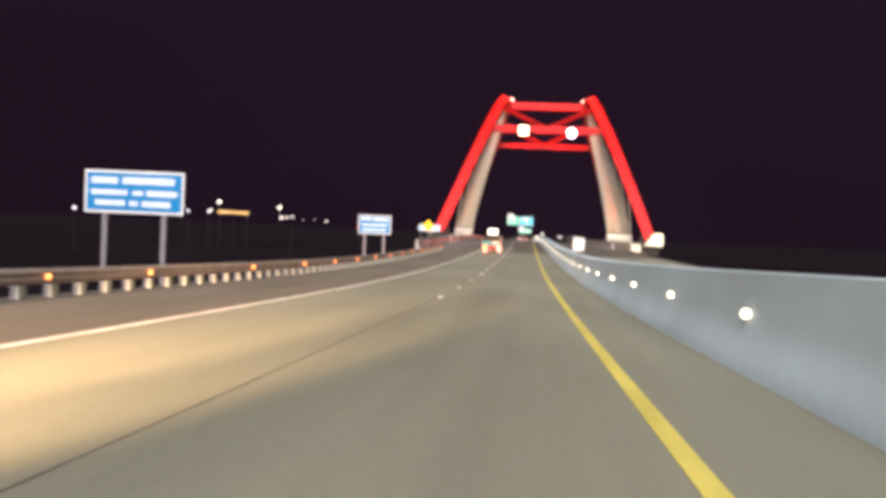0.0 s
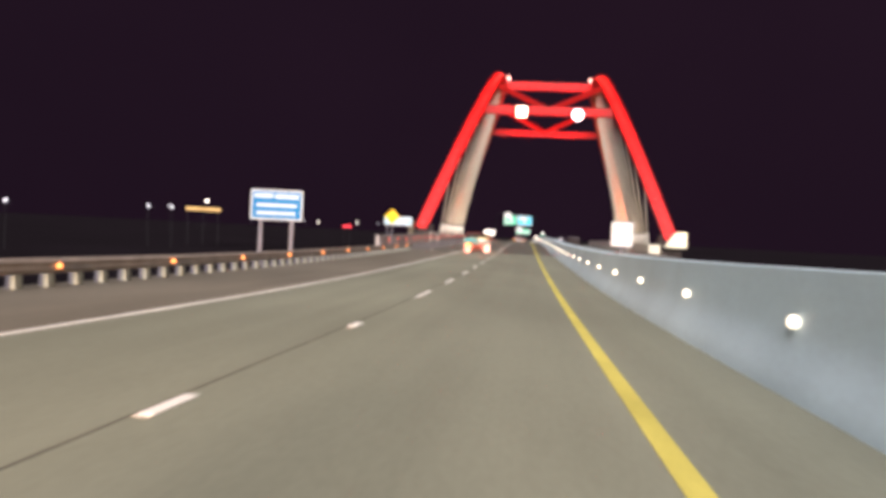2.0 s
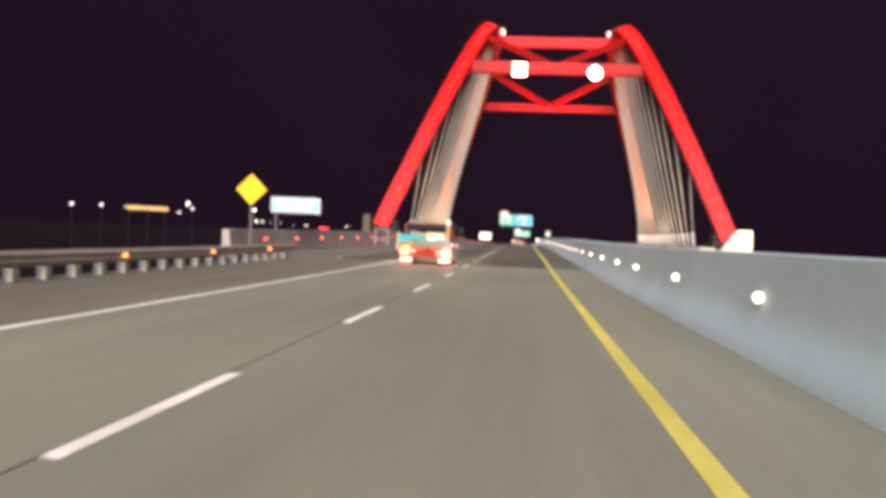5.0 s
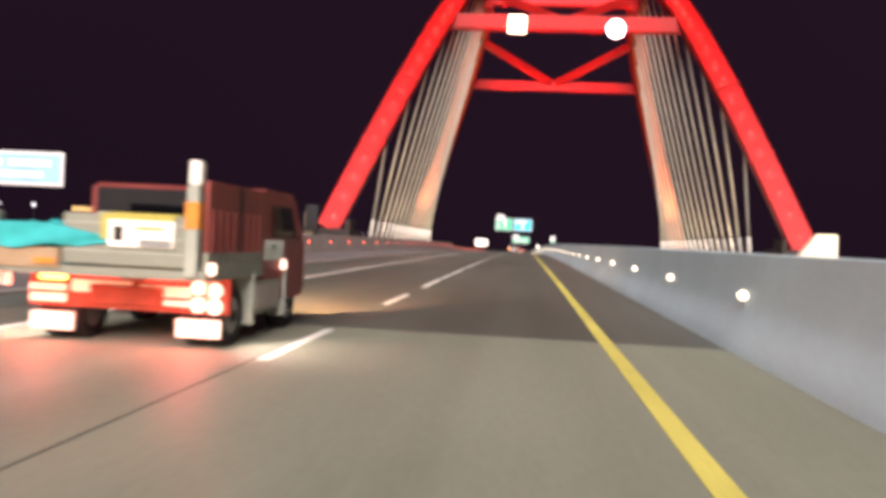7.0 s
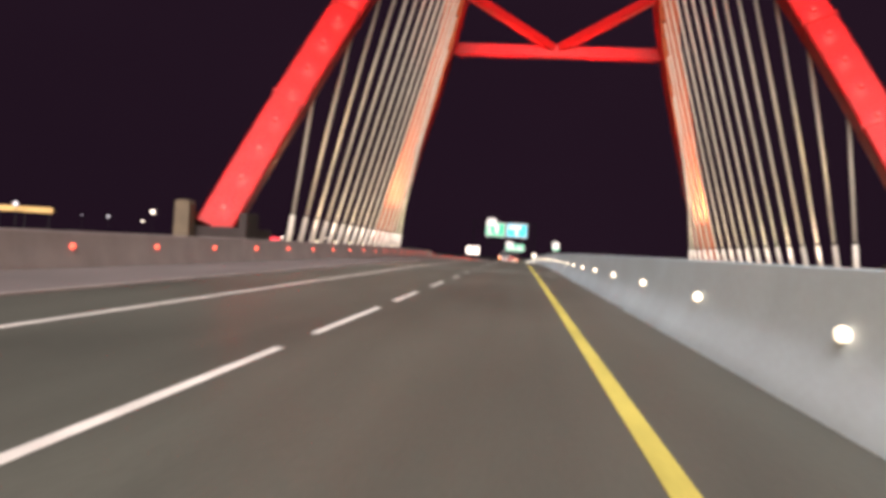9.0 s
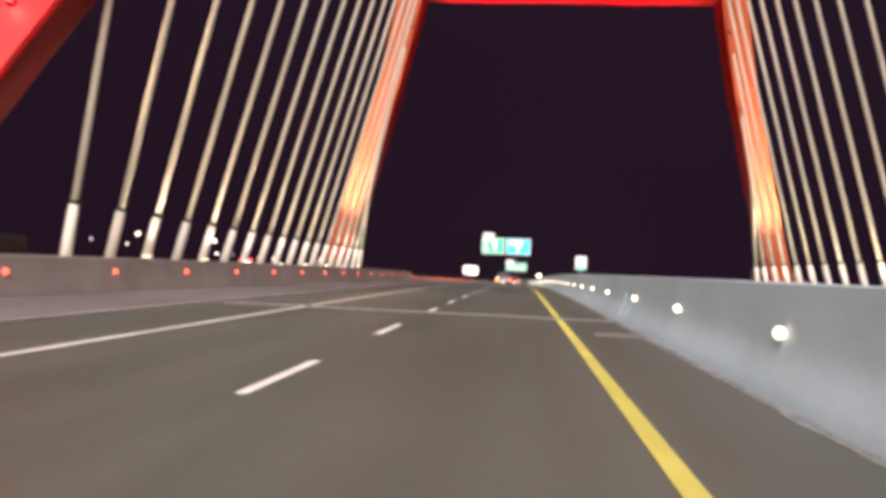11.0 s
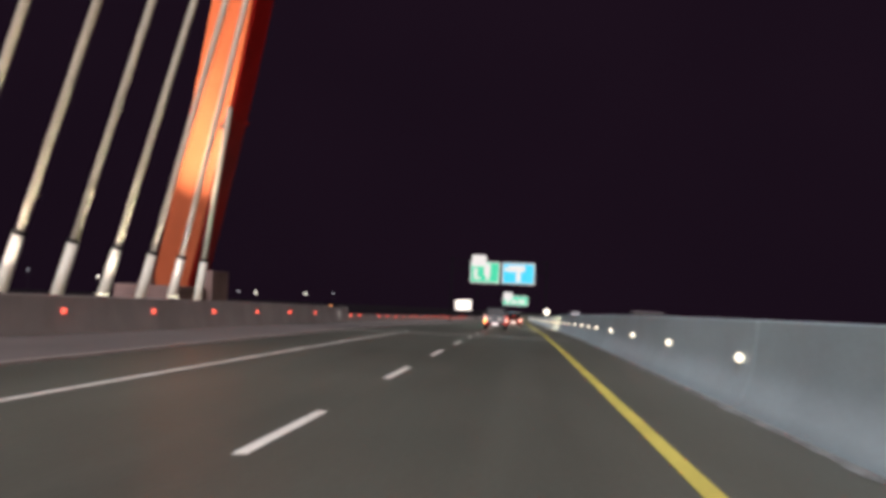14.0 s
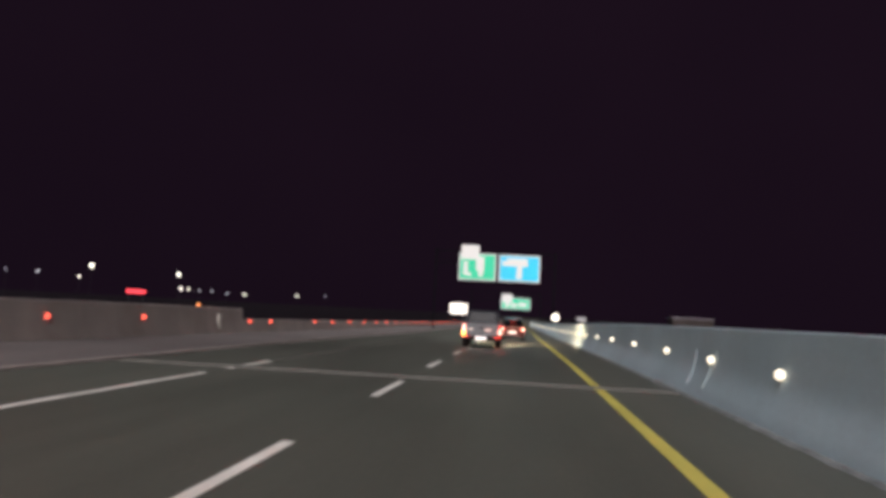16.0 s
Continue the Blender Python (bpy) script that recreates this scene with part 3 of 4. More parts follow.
def rib_point(y, side, inset=0.5, drop=0.0):
    p, a, nn, _ = rib_frame(y, side)
    return Vector((p.x - side * inset, p.y, p.z + drop))


STRUTS = ((131.0, 23.8, 1.5), (146.8, 31.0, 1.5), (163.3, 23.8, 1.2))
for y, z, h in STRUTS:
    half = rib_half(z) - 0.4
    strut_box((ARCH_X - half, y, z), (ARCH_X + half, y, z), 1.2, h, "cross_beam", "red steel cross beam")
for y0, y1 in ((136.4, 131.0), (157.8, 163.3)):
    for side in (-1, 1):
        strut_box(rib_point(y0, side, 0.6, 0.0), (ARCH_X, y1, 24.0), 0.85, 0.9, "brace", "red diagonal brace")
# gusset plates where the crown beam meets the ribs
for side in (-1, 1):
    x = ARCH_X + side * 8.1
    part("gusset", a_box(min(x, x + side * 1.2), max(x, x + side * 1.2), 145.6, 148.0, 29.6, 32.2, bevel=0.1), RED_STEEL, bridge, "red gusset box")

# pedestals at the four feet
for side in (-1, 1):
    for y, s in ((ARCH_LO, 1), (ARCH_HI, -1)):
        ped = thing("pedestal", "concrete pedestal at the foot of the arch, its light partly in the colour", "pedestal", None, "arch pedestals", "structure")
        x = ARCH_X + side * 20.0
        part("block", a_box(x - 1.5, x + 1.5, min(y - 0.8 * s, y + 4.6 * s), max(y - 0.8 * s, y + 4.6 * s), -7, 1.75, bevel=0.15), UNLIT_CONCRETE if s > 0 else RED_LIT_FOOT, ped, "concrete block with dim or reddish light in its colour")
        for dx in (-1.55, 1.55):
            part("cheek", a_box(x + dx - 0.22, x + dx + 0.22, min(y - 1.0 * s, y + 1.2 * s), max(y - 1.0 * s, y + 1.2 * s), -7, 2.6, bevel=0.06), UNLIT_CONCRETE if s > 0 else RED_LIT_FOOT, ped, "upright concrete cheek")
        if s < 0:
            continue
        y0, y1 = y - 1.9, y - 1.05
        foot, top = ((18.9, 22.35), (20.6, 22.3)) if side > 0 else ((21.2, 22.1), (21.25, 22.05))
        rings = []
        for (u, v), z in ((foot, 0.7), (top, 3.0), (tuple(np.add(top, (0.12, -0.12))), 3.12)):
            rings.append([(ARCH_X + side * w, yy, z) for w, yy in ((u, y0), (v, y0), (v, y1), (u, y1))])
        part("upstand", loft(rings), PEDESTAL if side > 0 else DIM_UPSTAND, ped, "concrete upstand, pale on the right, dimmed by colour on the left")

# edge beams that carry the hangers, and the deck between
for side, nm in ((-1, "edge_beam_left"), (1, "edge_beam_right")):
    x = ARCH_X + side * 17.4
    slab(nm, a_box(x - 0.9, x + 0.9, ARCH_LO - 2, ARCH_HI + 2, -1.6, 1.02, bevel=0.1), PEDESTAL, "pale concrete edge beam carrying the hangers", "beam")
slab("deck_slab", a_box(-15.5, 22, ARCH_LO - 4, ARCH_HI + 4, -1.4, -0.55), BARRIER_WARM, "concrete bridge deck", "deck")

# hangers
HANGER_Y = [123.2 + 2.77 * k for k in range(18)]
for side in (-1, 1):
    for y in HANGER_Y:
        foot = Vector((ARCH_X - 0.1 + side * 17.4, y, 1.0))
        p, a, nn, _ = rib_frame(y, side)
        top = p - nn * (RIB_D / 2 - 0.1)
        top.y = y
        top.x -= side * 0.45
        way = (top - foot).normalized()
        h = thing("hanger", "cream sheathed steel hanger with a white foot sleeve", "hanger", None, "bridge hangers")
        part("rod", a_tube(foot + way * 1.7, top, 0.118, n=10), CREAM_CABLE, h, smooth=True)
        part("sleeve", a_tube(foot, foot + way * 1.85, 0.185, 0.165, n=12), WHITE_SLEEVE, h, "white anchor sleeve", smooth=True)
        part("top_anchor", a_box(top.x - 0.22, top.x + 0.22, y - 0.30, y + 0.30, top.z - 0.75, top.z + 0.15, bevel=0.05), DARK_STEEL, h, "dark steel top anchor")
        part("collar", a_tube(foot + way * 1.86, foot + way * 1.97, 0.20, n=12), DARK_STEEL, h, "dark steel collar")

# red floodlights at even steps along the back of the ribs, and their light


def rib_steps(step, margin):
    """Places along the rib at even steps of its length, wider apart past the crown."""
    ys = [ARCH_LO + (ARCH_HI - ARCH_LO) * i / 400 for i in range(401)]
    run = [0.0]
    for u, v in zip(ys, ys[1:]):
        run.append(run[-1] + math.hypot(v - u, rib_z(v) - rib_z(u)))
    at = margin
    while at < run[-1] - margin:
        y = float(np.interp(at, run, ys))
        yield y
        at += step if y < ARCH_Y else 2 * step


for side in (-1, 1):
    for y in rib_steps(2.0, 1.2):
        p, a, nn, tg = rib_frame(y, side)
        m = Matrix.Translation(p + nn * (RIB_D / 2 + 0.09)) @ Matrix((a, tg, nn)).transposed().to_4x4()
        f = thing("strip_light", "small red floodlight on the back of the arch rib", "floodlight", m, "arch floodlights")
        part("case", a_box(-0.10, 0.10, -0.12, 0.12, -0.09, 0.06, bevel=0.02), DARK_STEEL, f)
        part("glass", a_box(-0.085, 0.085, -0.10, 0.10, 0.055, 0.10, bevel=0.02), LAMP_RED, f)
        lamp("arch_red_light", "SPOT", look(p + nn * (RIB_D / 2 + 0.55), p), 115, (1.0, 0.12, 0.08), cone=150, blend=0.5, size=0.15)

# unseen red lamps without fixtures, added to brighten the bracing
for y in (131.0, 146.8, 163.3):
    for sx in (-5.0, 5.0):
        beam_z = (31.0 if y == 146.8 else 23.8) - 0.6
        lamp("brace_fill_light", "SPOT", look((ARCH_X + sx, y - 2.6, beam_z - 2.2), (ARCH_X + sx * 0.9, y, beam_z + 0.6)), 1700, (1.0, 0.10, 0.06), cone=150, blend=0.6, size=0.3)
# warm uplights on the edge beams
for side in (-1, 1):
    for y in [123.2 + 2.77 * (k + 0.5) for k in range(1, 17, 2)]:
        e = Vector((ARCH_X + side * 16.72, y, 1.02))
        p, a, nn, _ = rib_frame(y, side)
        f = thing("uplight", "warm floodlight on the edge beam shining up the hangers", "floodlight", Matrix.Translation(e), "hanger floodlights")
        part("case", a_box(-0.14, 0.14, -0.22, 0.22, 0.0, 0.22, bevel=0.03), DARK_STEEL, f)
        part("glass", a_box(-0.11, 0.11, -0.19, 0.19, 0.22, 0.245, bevel=0.008), LAMP_WARM, f)
        lamp("warm_uplight", "SPOT", look(e + Vector((0, 0, 0.34)), p), 430, (1.0, 0.84, 0.64), cone=150, blend=0.6, size=0.15)
    # stronger unseen lamps, added outside the beams to rake the rib's underside at both feet
    for y, yt, watts in ((125.2, 127.2, 9000), (169.6, 168.6, 30000)):
        e = Vector((ARCH_X + side * 22.4, y, 1.02))
        p, a, nn, _ = rib_frame(yt, side)
        lamp("added_rib_uplight", "SPOT", look(e + Vector((0, 0, 0.3)), p), watts, (1.0, 0.80, 0.50), cone=63, blend=1.0, size=0.2)
    # unseen lamp before each near foot, added without a fixture
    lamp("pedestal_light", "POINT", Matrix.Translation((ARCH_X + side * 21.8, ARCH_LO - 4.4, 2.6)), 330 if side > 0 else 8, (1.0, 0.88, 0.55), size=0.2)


def portal_light(name, x, z, round_face, mat, label):
    y = 129.95
    t = thing(name, label, "floodlight", pose(x, y, z))
    if round_face:
        part("case", a_tube((0, 0, 0), (0, 0.45, 0), 1.0, n=28), DARK_STEEL, t)
        part("glass", a_tube((0, -0.06, 0), (0, 0.01, 0), 0.93, n=28), mat, t)
    else:
        part("case", a_box(-0.98, 0.98, 0, 0.45, -0.98, 0.98, bevel=0.06), DARK_STEEL, t)
        part("glass", a_box(-0.90, 0.90, -0.06, 0.01, -0.90, 0.90, bevel=0.03), mat, t)
    part("bracket", a_box(-0.12, 0.12, 0.3, 0.8, -0.15, 0.15), DARK_STEEL, t)


portal_light("portal_floodlight", -1.75, 23.4, False, LAMP_WARM, "square warm white floodlight on the portal beam")
portal_light("portal_floodlight", 8.1, 23.15, True, LAMP_COOL, "round cool white floodlight on the portal beam")
for x in (-9.1, -8.0, 8.2, 9.4):
    bc = thing("crown_beacon", "small glowing pink beacon on the crown beam of the arch", "beacon", Matrix.Translation((ARCH_X + x, 146.2, 31.74)), "crown beacons")
    part("stem", a_tube((0, 0, -0.05), (0, 0, 0.25), 0.10), DARK_STEEL, bc)
    part("globe", a_tube((0, 0, 0.22), (0, 0, 0.95), 0.42, 0.34, n=14), LAMP_PINK, bc, smooth=True)
for side in (-1, 1):
    lamp("beacon_light", "POINT", Matrix.Translation((ARCH_X + side * 8.8, 144.6, 32.6)), 300, (1.0, 0.3, 0.2), size=0.4)

# ---- signs ----


def bars(sign, rows, mat, y, name="lettering"):
    """Unreadable lines of writing as plain bars: (x0, x1, z0, z1)."""
    for i, (x0, x1, z0, z1) in enumerate(rows):
        part(name, a_box(x0, x1, y - 0.008 - 0.005 * i, y, z0, z1, bevel=0.003), mat, sign)


def info_sign(x, y, w, h, z, turn, label, rows):
    t = thing("road_sign", label, "road sign", pose(x, y, road_z(y), 0, 0, turn), "blue information signs")
    part("panel", a_box(-w / 2, w / 2, -0.02, 0.02, z, z + h, bevel=0.008), SIGN_WHITE, t, "white sign border")
    part("face", a_box(-w / 2 + 0.07, w / 2 - 0.07, -0.026, -0.016, z + 0.07, z + h - 0.07), SIGN_BLUE, t, "blue sign face")
    bars(t, rows, SIGN_TEXT, -0.026)
    for px in (-w * 0.30, w * 0.30):
        part("post", a_box(px - 0.08, px + 0.08, 0.03, 0.17, -1.4, z + h - 0.15, bevel=0.01), POST_GREY, t, "grey steel post")
    return t


info_sign(-12.95, -13.7, 3.32, 1.40, 2.13, 4, "blue information sign with three pale lines on two posts",
          [(x0, x1, z0 + 2.13, z1 + 2.13) for x0, x1, z0, z1 in ((-1.45, -0.55, 0.96, 1.18), (-0.40, 1.35, 0.96, 1.20), (-1.45, -0.22, 0.59, 0.77), (-0.05, 0.30, 0.59, 0.75), (0.42, 1.45, 0.57, 0.77),
                                                                 (-1.30, -0.30, 0.24, 0.42), (-0.15, 0.15, 0.24, 0.41), (0.28, 1.25, 0.22, 0.42))])
info_sign(-11.9, 23.4, 2.52, 1.44, 1.93, 4, "blue information sign with white border on two posts",
          [(x0, x1, z0 + 1.93, z1 + 1.93) for x0, x1, z0, z1 in ((-1.10, -0.2, 1.05, 1.27), (-0.1, 1.07, 1.03, 1.25), (-0.98, 0.98, 0.62, 0.79), (-0.98, 0.93, 0.24, 0.41))])


def median_sign(y, w, h, z, green, label, rows):
    t = thing("road_sign", label, "road sign", pose(3.29, y, road_z(y)), "median signs")
    part("panel", a_box(-w / 2, w / 2, -0.015, 0.015, z, z + h, bevel=0.01), SIGN_WHITE, t, "white sign face")
    part("back", a_box(-w / 2 - 0.03, w / 2 + 0.03, 0.012, 0.04, z - 0.03, z + h + 0.03, bevel=0.01), SIGN_BACK, t, "grey metal frame")
    if green:
        part("green_band", a_box(-w / 2 + 0.02, w / 2 - 0.02, -0.022, -0.012, z + 0.02, z + h * 0.24), SIGN_GREEN, t, "green lower band")
    bars(t, rows, GREY_TEXT, -0.015)
    part("post", a_tube((0, 0.06, 1.15), (0, 0.06, z + h - 0.1), 0.035), POST_GREY, t, "grey steel post")
    part("foot", a_box(-0.12, 0.12, -0.06, 0.18, 1.268, 1.29, bevel=0.004), GALVANISED, t)


median_sign(11.9, 0.65, 0.75, 1.53, False, "white sign with small grey writing on the median barrier", [(-0.13, 0.09, 2.13, 2.18), (-0.2, 0.26, 1.96, 1.965), (-0.04, 0.02, 1.84, 1.93), (-0.22, -0.05, 1.72, 1.735), (-0.02, 0.28, 1.70, 1.705)])
median_sign(142.0, 0.54, 0.69, 1.52, True, "white sign with a green lower band on the median barrier", [(-0.1, 0.08, 2.18, 2.22)])


def warning_sign(x, y):
    t = thing("warning_sign", "yellow diamond warning sign on a grey post", "road sign", pose(x, y, road_z(y)))
    bm = a_box(-0.48, 0.48, -0.015, 0.015, -0.48, 0.48, bevel=0.02)
    bmesh.ops.rotate(bm, verts=bm.verts, matrix=Matrix.Rotation(radians(45), 3, "Y"))
    bmesh.ops.translate(bm, verts=bm.verts, vec=(0, -0.03, 2.85))
    part("diamond", bm, SIGN_YELLOW, t, "yellow diamond")
    part("post", a_tube((0, 0.05, -1.2), (0, 0.05, 3.3), 0.05), POST_GREY, t, "grey steel post")


def plate_sign(x, y):
    t = thing("road_sign", "low wide pale blue road sign on one post", "road sign", pose(x, y, road_z(y)))
    part("panel", a_box(-1.42, 1.42, -0.015, 0.015, 2.08, 2.94, bevel=0.01), SIGN_WHITE, t, "white border")
    part("face", a_box(-1.34, 1.34, -0.022, -0.012, 2.16, 2.86), SIGN_PALE, t, "pale blue face")
    bars(t, [(-1.1, -0.2, 2.56, 2.74), (-0.05, 1.1, 2.56, 2.74), (-1.0, 0.9, 2.28, 2.44)], SIGN_WHITE, -0.022)
    part("post", a_tube((-1.12, 0.06, -2.5), (-1.12, 0.06, 2.9), 0.06), POST_GREY, t, "grey steel post")
    part("arm", a_tube((-1.12, 0.06, 2.5), (1.2, 0.06, 2.5), 0.04), POST_GREY, t)


warning_sign(-11.68, 56.1)
plate_sign(-12.84, 66.8)


def frame_board(x, y):
    t = thing("road_sign", "empty grey square sign frame on two short legs", "road sign", pose(x, y, road_z(y)))
    part("rail", a_box(-0.56, 0.56, -0.04, 0.04, 1.33, 1.41, bevel=0.015), GALVANISED, t)
    part("rail", a_box(-0.56, 0.56, -0.04, 0.04, 0.50, 0.58, bevel=0.015), GALVANISED, t)
    for px in (-0.5, 0.5):
        part("upright", a_box(px - 0.04, px + 0.04, -0.038, 0.038, 0.0, 1.40, bevel=0.015), GALVANISED, t)


frame_board(-11.3, 85.8)


def gantry(y, x0, x1, top, name):
    t = thing(name, "steel sign gantry across the carriageway, blackened in colour as unlit", "sign gantry", pose(0, y, road_z(y)))
    for x in (x0, x1):
        part("column", a_box(x - 0.10, x + 0.10, -0.10, 0.10, -0.6, top, bevel=0.03), NIGHT_GANTRY, t)
    for z in (top - 0.2, top - 1.6):
        part("beam", a_box(x0, x1, 0.1, 0.35, z - 0.05, z + 0.05, bevel=0.015), NIGHT_GANTRY, t)
    n = 10
    for k in range(n):
        a, b = x0 + (x1 - x0) * k / n, x0 + (x1 - x0) * (k + 1) / n
        part("lattice", a_tube((a, 0.22, top - (1.6 if k % 2 else 0.2)), (b, 0.22, top - (0.2 if k % 2 else 1.6)), 0.025, n=6), NIGHT_GANTRY, t)
    return t


def gantry_sign(y, x0, x1, z0, z1, mat, label, shapes, tab=None):
    """z0, z1: above the world's zero."""
    t = thing("gantry_sign", label, "road sign", pose(0, y - 0.2, 0), "gantry signs")
    part("panel", a_box(x0, x1, -0.03, 0.03, z0, z1, bevel=0.02), SIGN_WHITE, t, "white border")
    part("face", a_box(x0 + 0.14, x1 - 0.14, -0.045, -0.025, z0 + 0.14, z1 - 0.14), mat, t, "coloured sign face")
    if tab:
        part("tab", a_box(tab[0], tab[1], -0.05, 0.02, tab[2], tab[3], bevel=0.02), SIGN_WHITE, t, "white exit tab")
    bars(t, shapes, SIGN_WHITE, -0.045, "symbol")
    part("bracket", a_box((x0 + x1) / 2 - 0.1, (x0 + x1) / 2 + 0.1, 0.03, 0.3, z0 + 0.3, z1 - 0.2), DARK_STEEL, t)


gantry(248.9, -9.9, 3.3, 9.0, "sign_gantry")
gantry_sign(248.9, -7.3, -3.2, 4.85, 7.85, SIGN_GREEN, "green overhead sign with a white exit tab", [(-6.8, -6.3, 5.4, 6.9), (-6.3, -5.9, 5.3, 5.7), (-5.4, -4.5, 5.9, 7.5), (-5.1, -4.6, 5.3, 6.1)], (-7.1, -5.1, 7.15, 8.75))
gantry_sign(248.9, -2.85, 1.65, 4.88, 7.82, SIGN_CYAN, "light blue overhead sign with a white arrow", [(-2.0, 0.3, 6.6, 7.45), (-0.9, -0.3, 5.2, 6.6), (-2.5, -1.3, 6.6, 7.15)])
gantry(307.1, -9.3, 3.3, 6.6, "sign_gantry")
gantry_sign(307.1, -3.8, 1.45, 2.2, 4.2, SIGN_GREEN, "far green overhead sign with white lettering", [(-3.1, -2.3, 2.6, 3.6), (-2.0, -0.9, 2.6, 3.3), (-0.6, 0.8, 2.7, 3.5)], (-3.7, -1.8, 3.4, 4.9))

# lit board beside the road far ahead
bd = thing("light_board", "white lit board on posts beside the road far ahead", "board", pose(-18.8, 403, -2.0))
part("panel", a_box(-2.6, 2.6, -0.1, 0.1, 2.5, 5.7, bevel=0.05), BOARD_LIT, bd)
for px in (-1.8, 1.8):
    part("post", a_box(px - 0.15, px + 0.15, -0.1, 0.2, -4, 6), DARK_STEEL, bd)

# ---- vehicles ----


def wheel(parent, x, y, r, w, out, m_rim=None):
    t = part("wheel", a_tube((x - w / 2, y, r), (x + w / 2, y, r), r * 0.62, n=20), m_rim or RIM, parent, "steel wheel")
    rings = []
    for s, rr in ((-0.5, 0.60), (-0.5, 0.90), (-0.36, 1.0), (0.36, 1.0), (0.5, 0.90), (0.5, 0.60)):
        rings.append([(x + s * (w + 0.02), y + math.cos(a) * r * rr, r + math.sin(a) * r * rr) for a in [2 * math.pi * k / 24 for k in range(24)]])
    part("tyre", loft(rings, True, False), RUBBER, t, "black tyre", smooth=True)
    part("hub", a_tube((x + out * (w / 2 - 0.01), y, r), (x + out * (w / 2 + 0.03), y, r), r * 0.2, n=12), DARK_STEEL, t)


def side_loft(profile, x0, x1, tuck=0.0, tuck_z=1.0):
    """A side outline (y, z) drawn across, narrowing above tuck_z."""
    def at(s):
        out = []
        for y, z in profile:
            k = max(0.0, z - tuck_z) * tuck
            xm, hw = (x0 + x1) / 2, (x1 - x0) / 2 - k
            out.append((xm + s * hw, y, z))
        return out
    bm = loft([at(s) for s in (-1, -0.97, 0.97, 1)])
    return bm


def pickup(x, y, turn=0):
    t = thing("pickup_truck", "silver double-cab pickup with lit tail lamps on the carriageway", "pickup truck", pose(x, y, road_z(y), 0, 0, turn))
    hw = 0.81
    body = part("body", side_loft([(0.08, 0.42), (0.05, 0.98), (1.55, 1.00), (3.5, 0.98), (4.4, 0.90), (4.55, 0.7), (4.55, 0.35), (4.1, 0.32), (3.0, 0.28), (1.2, 0.28), (0.3, 0.34)], -hw, hw), GREY_BODY, t, "dark lower body")
    tg = part("tailgate", a_box(-hw + 0.13, hw - 0.13, -0.01, 0.10, 0.50, 0.98, bevel=0.025), SILVER, t, "silver tailgate")
    part("handle", a_box(-0.12, 0.12, -0.03, 0.0, 0.80, 0.86, bevel=0.01), BLACK_PLASTIC, tg)
    part("badge", a_box(-0.60, -0.36, -0.02, 0.0, 0.74, 0.80, bevel=0.008), STRIPE_WHITE, tg)
    part("badge", a_box(0.10, 0.36, -0.02, 0.0, 0.72, 0.80, bevel=0.008), STRIPE_WHITE, tg)
    part("tailgate_lip", a_box(-hw + 0.1, hw - 0.1, -0.03, 0.12, 0.97, 1.01, bevel=0.012), SILVER, t)
    cab = part("cab", side_loft([(1.5, 0.95), (1.72, 1.50), (1.95, 1.56), (3.0, 1.56), (3.25, 1.50), (3.85, 0.95)], -hw + 0.03, hw - 0.03, 0.24, 0.98), GREY_BODY, t, "dark double cab")
    bm = loft([[(s * 0.60, 1.555, 1.06), (s * 0.52, 1.70, 1.46)] for s in (-1, 1)], False, False)
    bmesh.ops.translate(bm, verts=bm.verts, vec=(0, -0.012, 0))
    part("rear_window", bm, DARK_GLASS, cab, "dark rear window")
    part("roof_bar", a_tube((-hw + 0.16, 1.35, 1.02), (-hw + 0.24, 1.55, 1.50), 0.03), BLACK_PLASTIC, cab)
    part("roof_bar", a_tube((hw - 0.16, 1.35, 1.02), (hw - 0.24, 1.55, 1.50), 0.03), BLACK_PLASTIC, cab)
    for s in (-1, 1):
        lampm = part("tail_lamp", a_box(min(s * hw, s * (hw - 0.13)), max(s * hw, s * (hw - 0.13)), -0.02, 0.12, 0.56, 0.98, bevel=0.02), TAIL_RED, t, "tall red tail lamp")
        part("lens", a_box(min(s * (hw - 0.01), s * (hw - 0.12)), max(s * (hw - 0.01), s * (hw - 0.12)), -0.035, -0.015, 0.62 if s < 0 else 0.60, 0.95 if s < 0 else 0.76, bevel=0.01), TAIL_WHITE, lampm, "bright lamp lens")
        # reflector strip glows like the lamps, imitating returned light
        part("glowing_bumper_reflector", a_box(min(s * (hw - 0.02), s * (hw - 0.28)), max(s * (hw - 0.02), s * (hw - 0.28)), -0.12, -0.09, 0.44, 0.49, bevel=0.006), TAIL_RED, t)
        part("mirror", a_box(min(s * (hw + 0.02), s * (hw + 0.22)), max(s * (hw + 0.02), s * (hw + 0.22)), 3.25, 3.35, 1.03, 1.20, bevel=0.03), BLACK_PLASTIC, t)
        for wy in (0.95, 3.75):
            wheel(t, s * (hw - 0.12), wy, 0.36, 0.24, s)
    part("bumper", a_box(-hw + 0.02, hw - 0.02, -0.11, 0.10, 0.38, 0.52, bevel=0.03), BLACK_PLASTIC, t, "black rear bumper")
    part("number_plate", a_box(-0.27, 0.20, -0.135, -0.11, 0.34, 0.48, bevel=0.006), PLATE_GLOW_WHITE, t, "blank white number plate")
    part("indicator", a_box(-hw - 0.02, -hw + 0.14, -0.05, 0.0, 0.50, 0.70, bevel=0.02), INDICATOR, t, "lit amber indicator")
    return t


